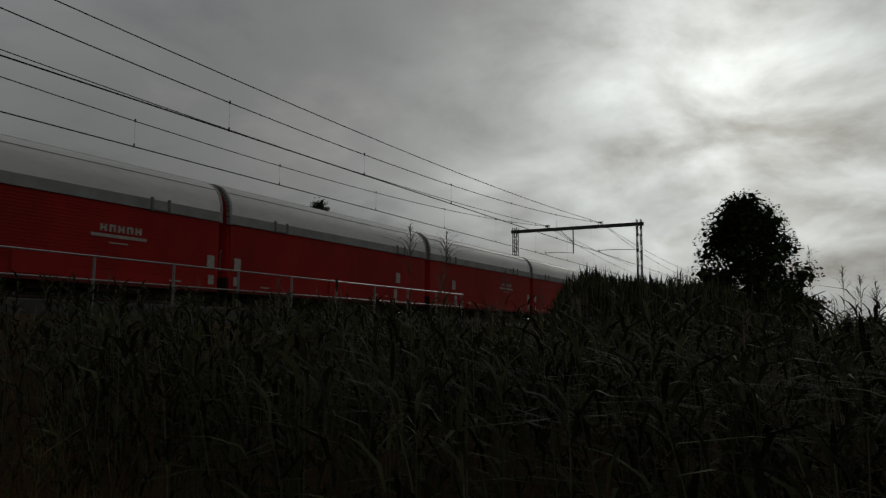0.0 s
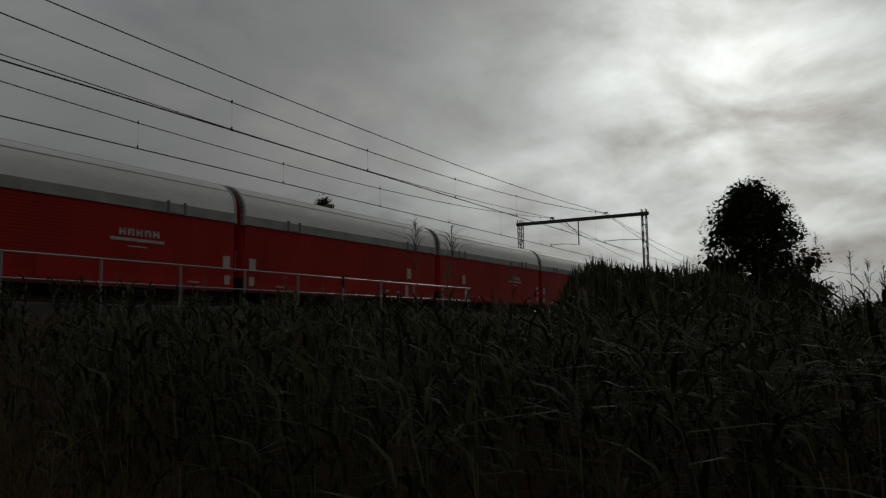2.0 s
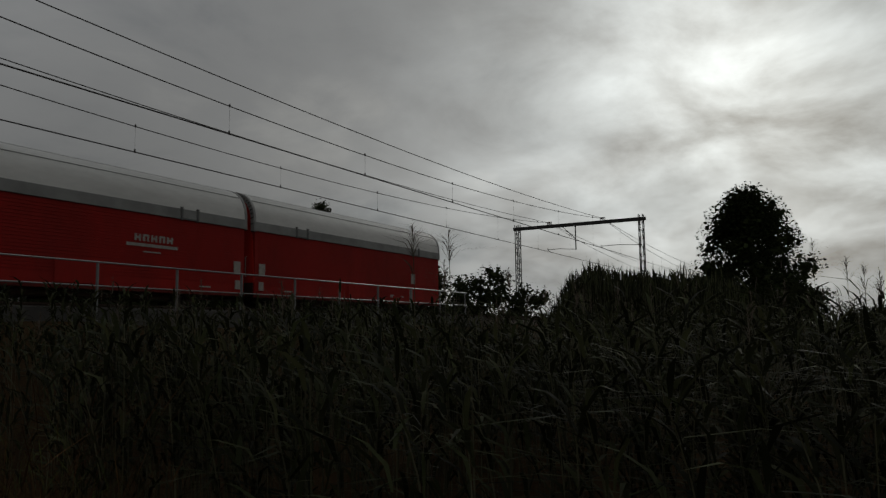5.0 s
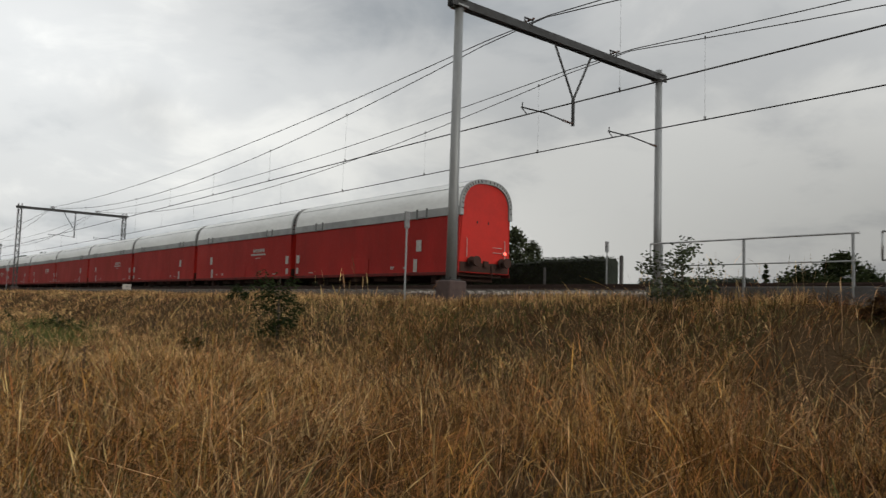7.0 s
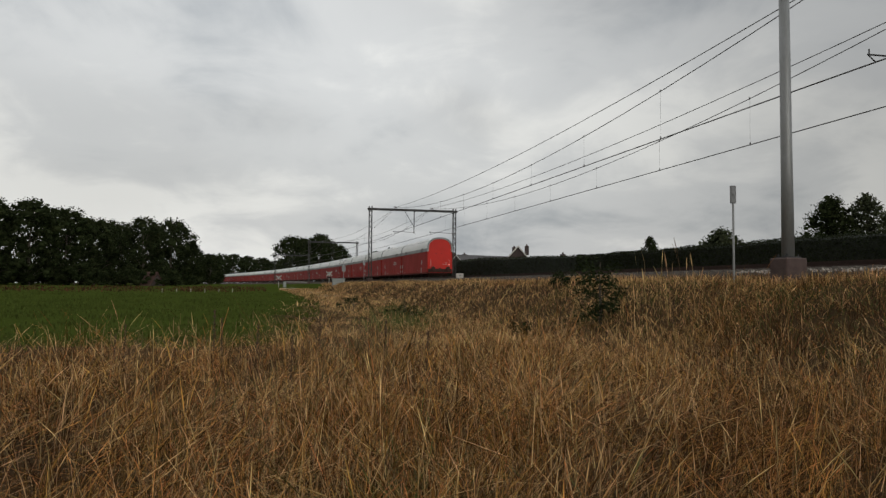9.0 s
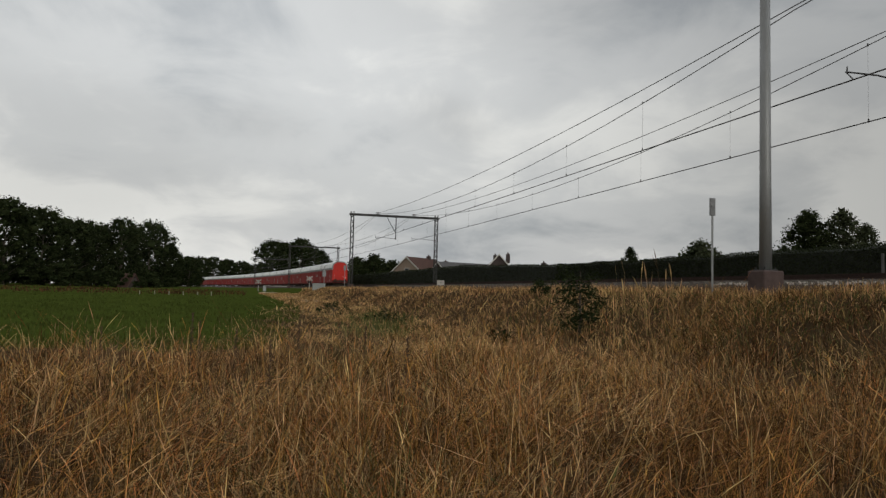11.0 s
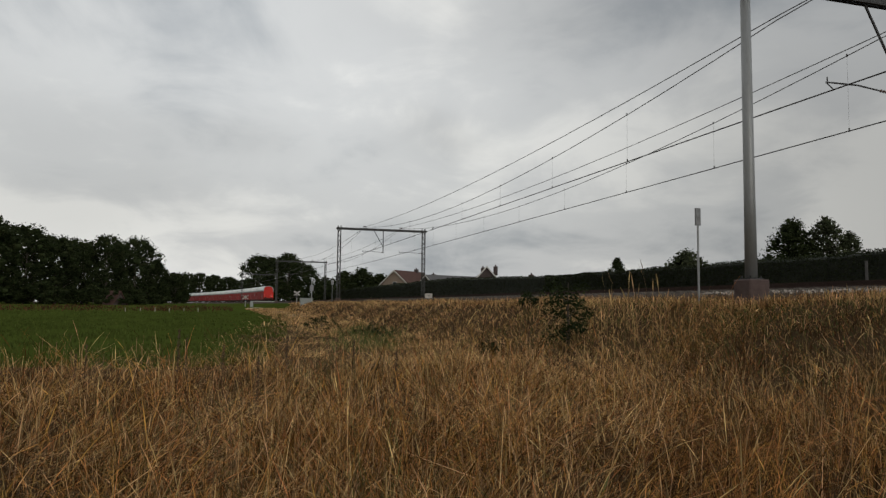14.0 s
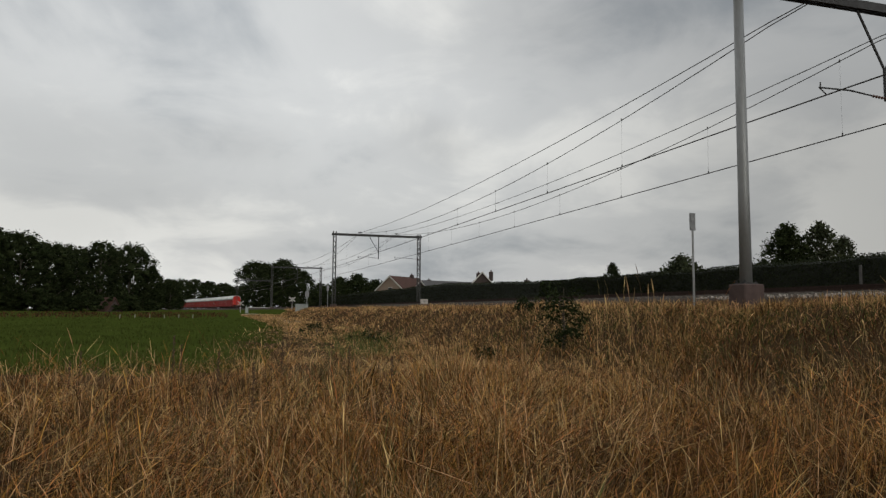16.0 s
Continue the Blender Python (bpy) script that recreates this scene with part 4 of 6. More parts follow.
def wagon_pose(k, t):
    x = TAIL_AT_ZERO - SPEED * t - WAGON * (k + 0.5)
    return pose(x, FAR_Y - bend(x), RAIL_Z, 0, 0, math.degrees(math.atan(slope(x))) + 180 * (k % 2))


TRAIN = []


def build_train():
    first = build_wagon()
    TRAIN.append(first)
    for k in range(1, COUNT):
        TRAIN.append(copy_thing(first, wagon_pose(k, 0)))
    first.matrix_basis = wagon_pose(0, 0)
    for k in range(1, COUNT, 2):
        owner_mark(TRAIN[k])
    for y in (-0.875, 0.875):
        bm = tube(bmesh.new(), (WAGON / 2 - 0.1, y, 1.05 + RIDE), (WAGON / 2 + 0.2, y, 1.05 + RIDE), 0.09, seg=10)
        tube(bm, (WAGON / 2 + 0.2, y, 1.05 + RIDE), (WAGON / 2 + 0.26, y, 1.05 + RIDE), 0.23, 0.21, seg=14)
        part("end_buffer", bm, "under", first, "long black buffer at the free end")
    lamp = part("red_lamp", tube(bmesh.new(), (WAGON / 2 - 0.2, 1.09, 1.49 + RIDE), (WAGON / 2 - 0.12, 1.09, 1.49 + RIDE), 0.06, seg=10), "lamp_red", first, "lit red tail lamp")
    tagged(first, "last red two-axle wagon with a lit tail lamp")


build_train()


def motions():
    for k, w in enumerate(TRAIN):
        walk(w, [(t, wagon_pose(k, t)) for t in [float(i) for i in range(17)]])


# ---------------------------------------------------------------- plants
def at(yaw, d):
    return -np.sin(np.radians(yaw)) * d, np.cos(np.radians(yaw)) * d


def blades(base, h, w, turn, lean, face, rows, wide):
    """Curved blades: each leans by its own amount; rows and wide give the outline from foot to tip."""
    n, k = len(base), len(rows)
    t, ww = np.array(rows)[None, :], np.array(wide)[None, :]
    d = np.stack([np.cos(turn), np.sin(turn)], 1)
    side = np.stack([np.cos(face), np.sin(face)], 1)
    px = base[:, None, 0] + d[:, None, 0] * (lean * h)[:, None] * t ** 2
    py = base[:, None, 1] + d[:, None, 1] * (lean * h)[:, None] * t ** 2
    pz = base[:, None, 2] + h[:, None] * t * (1 - 0.42 * np.minimum(lean, 1.6)[:, None] * t)
    hw = w[:, None] * ww / 2
    v = np.empty((n, k, 2, 3))
    for i, s in enumerate((-1, 1)):
        v[:, :, i, 0] = px + s * side[:, None, 0] * hw
        v[:, :, i, 1] = py + s * side[:, None, 1] * hw
        v[:, :, i, 2] = pz
    q = np.arange(k - 1) * 2
    f = np.stack([q, q + 1, q + 3, q + 2], 1)
    faces = (np.arange(n)[:, None, None] * k * 2 + f[None]).reshape(-1, 4)
    return v.reshape(-1, 3), faces


def joined(lists):
    vs, fs, o = [], [], 0
    for v, f in lists:
        vs.append(v)
        fs.append(f + o)
        o += len(v)
    return np.concatenate(vs), np.concatenate(fs)


def polar(rng, n, yaw0, yaw1, r0, r1, power=1.0):
    yaw = np.radians(rng.uniform(yaw0, yaw1, n))
    u = rng.random(n)
    r = (r0 ** (2 * power) + u * (r1 ** (2 * power) - r0 ** (2 * power))) ** (0.5 / power)
    return -np.sin(yaw) * r, np.cos(yaw) * r, r, np.degrees(yaw)


def patch(x, y, s, o=0.0):
    """Slow patchiness over the ground, 0 to 1."""
    return 0.5 + 0.25 * np.sin(x * s + 1.7 * np.sin(y * s * 0.8 + o) + o) + 0.25 * np.sin(y * s * 1.3 + 1.1 * np.sin(x * s * 0.6 + 2 * o) + 3 * o)


LEAF_ROWS, LEAF_WIDE = (0, 0.35, 0.7, 1.0), (0.8, 1.0, 0.7, 0.06)
SHORT_ROWS, SHORT_WIDE = (0, 0.55, 1.0), (0.9, 1.0, 0.06)
STALK_ROWS, STALK_WIDE = (0, 0.5, 0.76, 0.85, 1.0), (0.42, 0.36, 0.34, 1.5, 0.3)


def build_grass():
    rng = np.random.default_rng(11)
    bins = {"straw": [], "pale": [], "green_grass": [], "tan": [], "thatch": []}
    zones = (  # count, blades in a tuft, yaw, radius, height, width, share of stalks, share of tan tufts
        (56000, 46, (-44, 118), (2.6, 9.0), (0.4, 0.95), (0.0024, 0.0052), 0.42, 0.16),
        (64000, 34, (-40, 116), (8.6, 18.0), (0.4, 0.95), (0.004, 0.0075), 0.34, 0.3),
        (44000, 26, (28, 100), (17.0, 46.0), (0.22, 0.52), (0.006, 0.013), 0.22, 0.75),
        (16000, 16, (60, 92), (44.0, 110.0), (0.3, 0.6), (0.03, 0.06), 0.05, 0.75),
    )
    for n, per, yaws, rs, hs, ws, stalks, tans in zones:
        # tussocks: each sends up its blades from one foot, fans them out and may lie over to one side
        cx, cy, cr, cyaw = polar(rng, n // per, *yaws, *rs, power=0.75)
        i = rng.integers(0, len(cx), n)
        spread = (0.035 + 0.012 * cr[i]) * rng.uniform(0.6, 1.5, len(cx))[i]
        gx, gy = rng.normal(0, 1, n), rng.normal(0, 1, n)
        loose = rng.random(n) < 0.22
        gx, gy = np.where(loose, 3.2, 1.0) * gx, np.where(loose, 3.2, 1.0) * gy
        x, y = cx[i] + gx * spread, cy[i] + gy * spread
        fan, out = np.arctan2(gy, gx), np.minimum(np.hypot(gx, gy), 2.2)
        r, yaw = np.hypot(x, y), np.degrees(np.arctan2(-x, y))
        tuft_turn, tuft_lean, tuft_size = rng.normal(2.2, 1.3, len(cx))[i], rng.random(len(cx))[i] ** 2, rng.uniform(0.5, 1.45, len(cx))[i]
        tuft_kind, tuft_tone = rng.random(len(cx))[i], rng.random(len(cx))[i]
        yy = y + np.where(x < BEND_X, (x - BEND_X) ** 2 / (2 * BEND_R), 0)
        keep = yy < np.where((x > -5.2) & (x < 5.6), 13.6, 14.2 + rng.normal(0, 0.25, n))
        keep &= ~((np.abs(x + 16.77) < 0.7) & (np.abs(y - 14) < 0.6))
        keep &= ~((x < -20 + rng.normal(0, 1.5, n)) & (y < -0.12 * x - 2.0 + rng.normal(0, 1.0, n)))
        keep &= (r < 3.9 + 2.2 * sm(-52, -38, yaw) + 5.5 * sm(-36, -26, yaw) + rng.normal(0, 0.5, n)) | (yaw > -24 + rng.normal(0, 2.0, n))
        # bare bed of the ditch
        keep &= (np.abs(x - 0.4) > 0.5 + rng.normal(0, 0.15, n)) | (y < 6.5)
        # bare, matted gaps between the tussocks
        keep &= (rng.random(n) < np.clip(2.6 * (0.6 * patch(x, y, 2.3, 3.3) + 0.4 * patch(x, y, 0.9, 6.1) - 0.22), 0.08, 1)) | (r > 20)
        x, y, r, yaw, fan, out = x[keep], y[keep], r[keep], yaw[keep], fan[keep], out[keep]
        tuft_turn, tuft_lean, tuft_size, tuft_kind, tuft_tone = tuft_turn[keep], tuft_lean[keep], tuft_size[keep], tuft_kind[keep], tuft_tone[keep]
        n = len(x)
        tall = 0.65 + 0.6 * patch(x, y, 0.9, 0.7)
        # the strip against the track is shorter
        h = rng.uniform(*hs, n) * tuft_size * tall * np.clip(0.45 + (r - 1.7) * 0.2, 0.45, 1.0) * (1 - 0.22 * sm(78, 92, yaw)) * (1 - 0.66 * sm(11.0, 12.8, y) * sm(-62, -45, x))
        z = land(x, y) - 0.02
        w = rng.uniform(*ws, n)
        kind = 0.85 * tuft_kind + 0.15 * rng.random(n)
        pg, pp = patch(x, y, 0.55, 2.1), patch(x, y, 0.8, 4.0)
        wet = sm(9.5, 12.5, y) * (1 - sm(13.2, 14.5, y)) * 0.25 * sm(-27, -20, x) * (1 - sm(-4, -1, x))
        lush = 0.75 * np.exp(-((yaw - 78.4) / 2.2) ** 2 - ((r - 33) / 6.0) ** 2)
        green = kind < 0.05 + 0.26 * np.clip(pg - 0.55, 0, 1) * 2 + wet + lush
        pale = (~green) & (0.75 * tuft_tone + 0.25 * rng.random(n) < 0.17 + 0.2 * sm(14, 22, r) + 0.6 * np.clip(pp - 0.5, 0, 1))
        tan = (~green) & (~pale) & (0.8 * (1 - tuft_tone) + 0.2 * rng.random(n) < tans + 0.15 * sm(52, 38, yaw) + 0.5 * sm(8, -6, yaw) * sm(-36, -28, yaw))
        dim = (sm(66, 54, yaw) * sm(10, 7, r) > rng.random(n)) & (yaw > 20)
        pale, tan = pale & ~dim, tan & ~dim
        straw = ~(green | pale | tan)
        turn = np.where(patch(x, y, 0.8, 5.0) > 0.6, 0.9 + 3.0 * patch(x, y, 0.5, 1.0), np.where(tuft_lean > 0.5, tuft_turn, fan)) + rng.normal(0, 0.55, n)
        lean = np.abs(rng.normal(0.08, 0.14, n)) + 0.22 * out + 0.7 * tuft_lean + 2.0 * np.clip(patch(x, y, 0.8, 5.0) - 0.5, 0, 1)
        lean = lean + 0.7 * sm(10.0, 12.0, y) * sm(-62, -45, x)
        lean = lean + 0.45 * sm(15, 24, r)
        lodged = rng.random(n) < 0.14
        lean = np.where(lodged, rng.uniform(1.0, 2.0, n), lean)
        face = rng.uniform(0, math.pi, n)
        stalk = rng.random(n) < stalks
        base = np.stack([x, y, z], 1)
        leaf_shape = (LEAF_ROWS, LEAF_WIDE) if rs[0] < 12 else (SHORT_ROWS, SHORT_WIDE)
        # dry blades at the foot of the reeds, recoloured dark by bearing to look dim
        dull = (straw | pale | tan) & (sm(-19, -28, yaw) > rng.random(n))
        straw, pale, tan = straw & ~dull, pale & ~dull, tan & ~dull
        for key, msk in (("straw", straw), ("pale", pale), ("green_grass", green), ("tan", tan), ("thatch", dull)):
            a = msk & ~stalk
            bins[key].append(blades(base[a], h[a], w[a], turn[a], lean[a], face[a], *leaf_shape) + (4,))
            b = msk & stalk
            hb = h[b] * rng.uniform(1.1, 1.4, b.sum())
            bins[key].append(blades(base[b], hb, w[b], turn[b], lean[b] * 0.6, face[b], STALK_ROWS, STALK_WIDE) + (5,))
    names = {"straw": ("dry_grass", "tall dry straw-coloured grass on the verge"), "pale": ("bleached_grass", "pale bleached grass stalks with seed heads"), "green_grass": ("green_grass", "scattered green grass among the dry stalks"), "tan": ("tan_grass", "light tan tussocks of dry grass on the verge"), "thatch": ("dimmed_grass", "dry grass darkened to look dim at the foot of the reeds")}
    for key, parts in bins.items():
        v, f = joined([(p[0], p[1]) for p in parts])
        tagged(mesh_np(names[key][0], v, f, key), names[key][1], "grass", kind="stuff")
    n = 20000
    x, y = -6.0 - rng.random(n) ** 1.6 * 120, rng.uniform(12.4, 14.95, n)
    y = y - np.where(x < BEND_X, (x - BEND_X) ** 2 / (2 * BEND_R), 0)
    ok = ~((np.abs(x + 16.77) < 0.7) & (np.abs(y - 14) < 0.6)) & ~((x > -10.2) & (y > 13.6))
    x, y = x[ok], y[ok]
    n = len(x)
    v, f = blades(np.stack([x, y, land(x, y) - 0.03], 1), rng.uniform(0.14, 0.38, n), rng.uniform(0.007, 0.014, n) * (1 + 0.012 * np.abs(x)), rng.uniform(0, 6.28, n), np.abs(rng.normal(0.3, 0.3, n)), rng.uniform(0, 3.14, n), SHORT_ROWS, SHORT_WIDE)
    tagged(mesh_np("shoulder_grass", v, f, "tan"), "short dry grass against the ballast shoulder", "grass", kind="stuff")
    # matted thatch at the foot of the stalks; its dark colour paints in shaded gaps
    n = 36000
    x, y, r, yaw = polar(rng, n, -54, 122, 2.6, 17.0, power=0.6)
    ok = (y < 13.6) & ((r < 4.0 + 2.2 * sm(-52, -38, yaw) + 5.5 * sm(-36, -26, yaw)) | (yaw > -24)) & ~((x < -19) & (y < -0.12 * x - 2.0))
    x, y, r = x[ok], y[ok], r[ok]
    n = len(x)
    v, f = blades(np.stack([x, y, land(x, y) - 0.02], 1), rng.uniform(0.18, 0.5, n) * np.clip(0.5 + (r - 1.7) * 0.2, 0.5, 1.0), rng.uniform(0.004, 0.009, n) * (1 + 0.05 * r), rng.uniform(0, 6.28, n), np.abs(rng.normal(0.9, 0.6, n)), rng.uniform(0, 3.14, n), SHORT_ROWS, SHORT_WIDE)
    tagged(mesh_np("thatch", v, f, "thatch"), "matted dead grass under the dry stalks, coloured dark for shaded gaps", "grass", kind="stuff")
    # straight broken stalks lying across each other
    for key, n, name, lab in (("pale", 14000, "fallen_stalks", "pale broken stalks lying tangled in the grass"), ("straw", 14000, "tangled_straw", "brown fallen straw tangled in the grass")):
        x, y, r, yaw = polar(rng, n, -8, 116, 3.0, 12.0, power=0.55)
        ok = (y < 12.6) & ~((x < -19) & (y < 0)) & (rng.random(n) < (2.0 * patch(x, y, 1.4, 0.4) - 0.35) * (1 - 0.7 * sm(66, 50, yaw)))
        x, y, r = x[ok], y[ok], r[ok]
        n = len(x)
        az = 6.0 * patch(x, y, 0.9, 2.0) + rng.normal(0, 0.8, n)
        up = np.radians(rng.normal(22, 24, n))
        ln = rng.uniform(0.25, 0.75, n)
        dv = np.stack([np.cos(az) * np.cos(up), np.sin(az) * np.cos(up), np.abs(np.sin(up))], 1)
        sd = np.stack([-np.sin(az), np.cos(az), rng.normal(0, 0.7, n)], 1)
        p = np.stack([x, y, land(x, y) + rng.uniform(0.03, 0.42, n) * np.clip(0.3 + 0.14 * r, 0.3, 1)], 1)
        w = (rng.uniform(0.0018, 0.0036, n) * (1 + 0.05 * r))[:, None]
        q = p + dv * ln[:, None]
        vv = np.stack([p - sd * w / 2, p + sd * w / 2, q + sd * w / 5, q - sd * w / 5], 1).reshape(-1, 3)
        tagged(mesh_np(name, vv, np.arange(len(vv)).reshape(-1, 4), key), lab, "grass", kind="stuff")
    # the slope of the embankment farther along
    n = 30000
    x, y = -14.0 - rng.random(n) ** 1.5 * 105, rng.uniform(5.0, 13.0, n)
    y = y - np.where(x < BEND_X, (x - BEND_X) ** 2 / (2 * BEND_R), 0)
    v, f = blades(np.stack([x, y, land(x, y) - 0.03], 1), rng.uniform(0.2, 0.42, n), rng.uniform(0.008, 0.016, n) * (1 + 0.025 * np.abs(x)), rng.uniform(0, 6.28, n), np.abs(rng.normal(0.9, 0.4, n)), rng.uniform(0, 3.14, n), SHORT_ROWS, SHORT_WIDE)
    tagged(mesh_np("slope_grass", v, f, "tan"), "dry grass on the embankment slope", "grass", kind="stuff")
    # rank green growth and seed heads on the bank below the near mast
    for key, n, hs, rows, wide, name, lab in (("green_grass", 8000, (0.2, 0.45), SHORT_ROWS, SHORT_WIDE, "bank_grass", "dark green rank grass on the bank"), ("pale", 2600, (0.4, 0.7), STALK_ROWS, STALK_WIDE, "bank_stalks", "pale seed heads above the green bank grass"), ("tan", 15000, (0.15, 0.4), SHORT_ROWS, SHORT_WIDE, "bank_straw", "short dry grass on the bank")):
        x, y = rng.uniform(-27, -6, n), rng.uniform(9.8, 14.3, n)
        ok = ~((np.abs(x + 16.77) < 0.7) & (np.abs(y - 14) < 0.6)) & (rng.random(n) < 0.25 + 1.3 * patch(x, y, 0.9, 1.5)) & ((x < -10) | (y < 13.4))
        x, y = x[ok], y[ok]
        n = len(x)
        vv, ff = blades(np.stack([x, y, land(x, y) - 0.03], 1), rng.uniform(*hs, n) * (0.8 - 0.45 * sm(11.8, 13.4, y)), rng.uniform(0.008, 0.016, n), rng.uniform(0, 6.28, n), np.abs(rng.normal(0.9, 0.5, n)), rng.uniform(0, 3.14, n), rows, wide)
        tagged(mesh_np(name, vv, ff, key), lab, "grass", kind="stuff")
    # long bleached stalks that stick out singly
    n = 3400
    x, y, r, yaw = polar(rng, n, 4, 116, 3.2, 15.0, power=0.6)
    ok = (y < 12.8) & ~((x < -20) & (y < 2))
    x, y = x[ok], y[ok]
    n = len(x)
    v, f = blades(np.stack([x, y, land(x, y) - 0.02], 1), rng.uniform(0.6, 1.2, n) * np.clip(0.5 + 0.14 * np.hypot(x, y), 0.5, 1), rng.uniform(0.002, 0.0036, n) * (1 + 0.06 * np.hypot(x, y)), rng.uniform(0, 6.28, n), np.abs(rng.normal(0.3, 0.3, n)), rng.uniform(0, 3.14, n), STALK_ROWS, STALK_WIDE)
    tagged(mesh_np("long_stalks", v, f, "pale"), "single long bleached grass stalks", "grass", kind="stuff")
    # tall seeding stems on the bank beside the sapling
    n = 22
    x, y = at(rng.uniform(55.5, 62.0, n), 1.0)
    d = rng.uniform(19.5, 22.0, n)
    x, y = x * d, y * d
    v, f = blades(np.stack([x, y, land(x, y) - 0.03], 1), rng.uniform(1.1, 1.85, n), rng.uniform(0.019, 0.028, n), rng.uniform(0, 6.28, n), rng.uniform(0.02, 0.22, n), rng.uniform(0, 3.14, n), STALK_ROWS, STALK_WIDE)
    tagged(mesh_np("tall_stems", v, f, "pale"), "tall pale seeding stems on the bank", "grass", kind="stuff")
    # short grass of the meadow and the far bank
    n = 18000
    x, y, r, yaw = polar(rng, n, 78, 112, 19.0, 95.0, power=0.5)
    keep = (x < -19) & (y < -0.12 * x - 1.0)
    x, y = x[keep], y[keep]
    n = len(x)
    v, f = blades(np.stack([x, y, land(x, y) - 0.02], 1), rng.uniform(0.1, 0.24, n), rng.uniform(0.03, 0.09, n), rng.uniform(0, 6.28, n), np.abs(rng.normal(0.3, 0.2, n)), rng.uniform(0, 3.14, n), SHORT_ROWS, SHORT_WIDE)
    tagged(mesh_np("meadow_grass", v, f, "meadow"), "short bright green meadow grass", "grass", kind="stuff")
    n = 12000
    x, y = rng.uniform(-9, 16, n), rng.uniform(14.6, 52, n)
    keep = ((x > -2.4) & (x < 3.1) & (np.abs(x - 0.4) > 0.2)) | (y > 27.5)
    x, y = x[keep], y[keep]
    n = len(x)
    dry = (x > 0.9 + rng.normal(0, 0.4, n)) | (x < -1.6 + rng.normal(0, 0.4, n))
    rank = ~dry & ((np.abs(x - 0.4) > 1.0) | (y > 28.5))
    for msk, key, name, lab in ((dry, "tan", "far_bank_grass", "dry grass on the bank beyond the bridge"), (rank, "lush", "far_bank_weeds", "rank green growth on the bank beyond the bridge")):
        k = int(msk.sum())
        v, f = blades(np.stack([x, y, land(x, y) - 0.02], 1)[msk], rng.uniform(0.3, 0.8, k), rng.uniform(0.015, 0.04, k), rng.uniform(0, 6.28, k), np.abs(rng.normal(0.4, 0.35, k)), rng.uniform(0, 3.14, k), SHORT_ROWS, SHORT_WIDE)
        tagged(mesh_np(name, v, f, key), lab, "grass", kind="stuff")
    # green weeds in a hollow of the verge
    n = 1500
    x, y = at(rng.normal(78.4, 1.3, n), 1.0)
    d = rng.uniform(25.0, 42.0, n)
    x, y = x * d, y * d
    v, f = blades(np.stack([x, y, land(x, y) - 0.02], 1), rng.uniform(0.2, 0.55, n), rng.uniform(0.02, 0.045, n), rng.uniform(0, 6.28, n), np.abs(rng.normal(0.6, 0.4, n)), rng.uniform(0, 3.14, n), LEAF_ROWS, LEAF_WIDE)
    tagged(mesh_np("green_weeds", v, f, "green_grass"), "patch of green weeds in the dry verge", "weeds", kind="stuff")
    # olive weeds between the dry verge and the reeds
    n = 2200
    x, y, r, yaw = polar(rng, n, -28, -15, 5.0, 14.5, power=0.7)
    ok = (y < 13.7) & (np.abs(x - 0.4) > 0.9) & (rng.random(n) < 1.6 * patch(x, y, 1.1, 0.9) - 0.2)
    x, y, r = x[ok], y[ok], r[ok]
    n = len(x)
    v, f = blades(np.stack([x, y, land(x, y) - 0.02], 1), rng.uniform(0.25, 0.75, n), rng.uniform(0.008, 0.02, n), rng.uniform(0, 6.28, n), np.abs(rng.normal(0.7, 0.5, n)), rng.uniform(0, 3.14, n), LEAF_ROWS, LEAF_WIDE)
    tagged(mesh_np("verge_weeds", v, f, "lush"), "olive green weeds between the dry grass and the reeds", "grass", kind="stuff")
    # rough margin between the meadow and the woods
    n = 6000
    x, y, r, yaw = polar(rng, n, 88.5, 113, 97.0, 152.0, power=0.5)
    ok = rng.random(n) < 0.15 + 1.2 * patch(x, y, 0.3, 1.2)
    x, y = x[ok], y[ok]
    n = len(x)
    v, f = blades(np.stack([x, y, land(x, y) - 0.05], 1), rng.uniform(0.12, 0.5, n), rng.uniform(0.05, 0.16, n), rng.uniform(0, 6.28, n), np.abs(rng.normal(0.3, 0.3, n)), rng.uniform(0, 3.14, n), SHORT_ROWS, SHORT_WIDE)
    tagged(mesh_np("field_margin", v, f, "thatch"), "brown rough grass along the edge of the meadow", "grass", kind="stuff")


M["lush"] = material("rank_green_growth", (0.15, 0.165, 0.05), 0.75, vary=0.25, scale=0.6, fine=4, bump=0, second=(0.24, 0.21, 0.085), island=0.5, through_light=0.3, spec=0.15)
M["meadow"] = material("bright_meadow_grass", (0.07, 0.09, 0.02), 0.75, vary=0.2, scale=0.2, fine=2, bump=0, second=(0.052, 0.067, 0.015), island=0.3, through_light=0.3, spec=0.0)


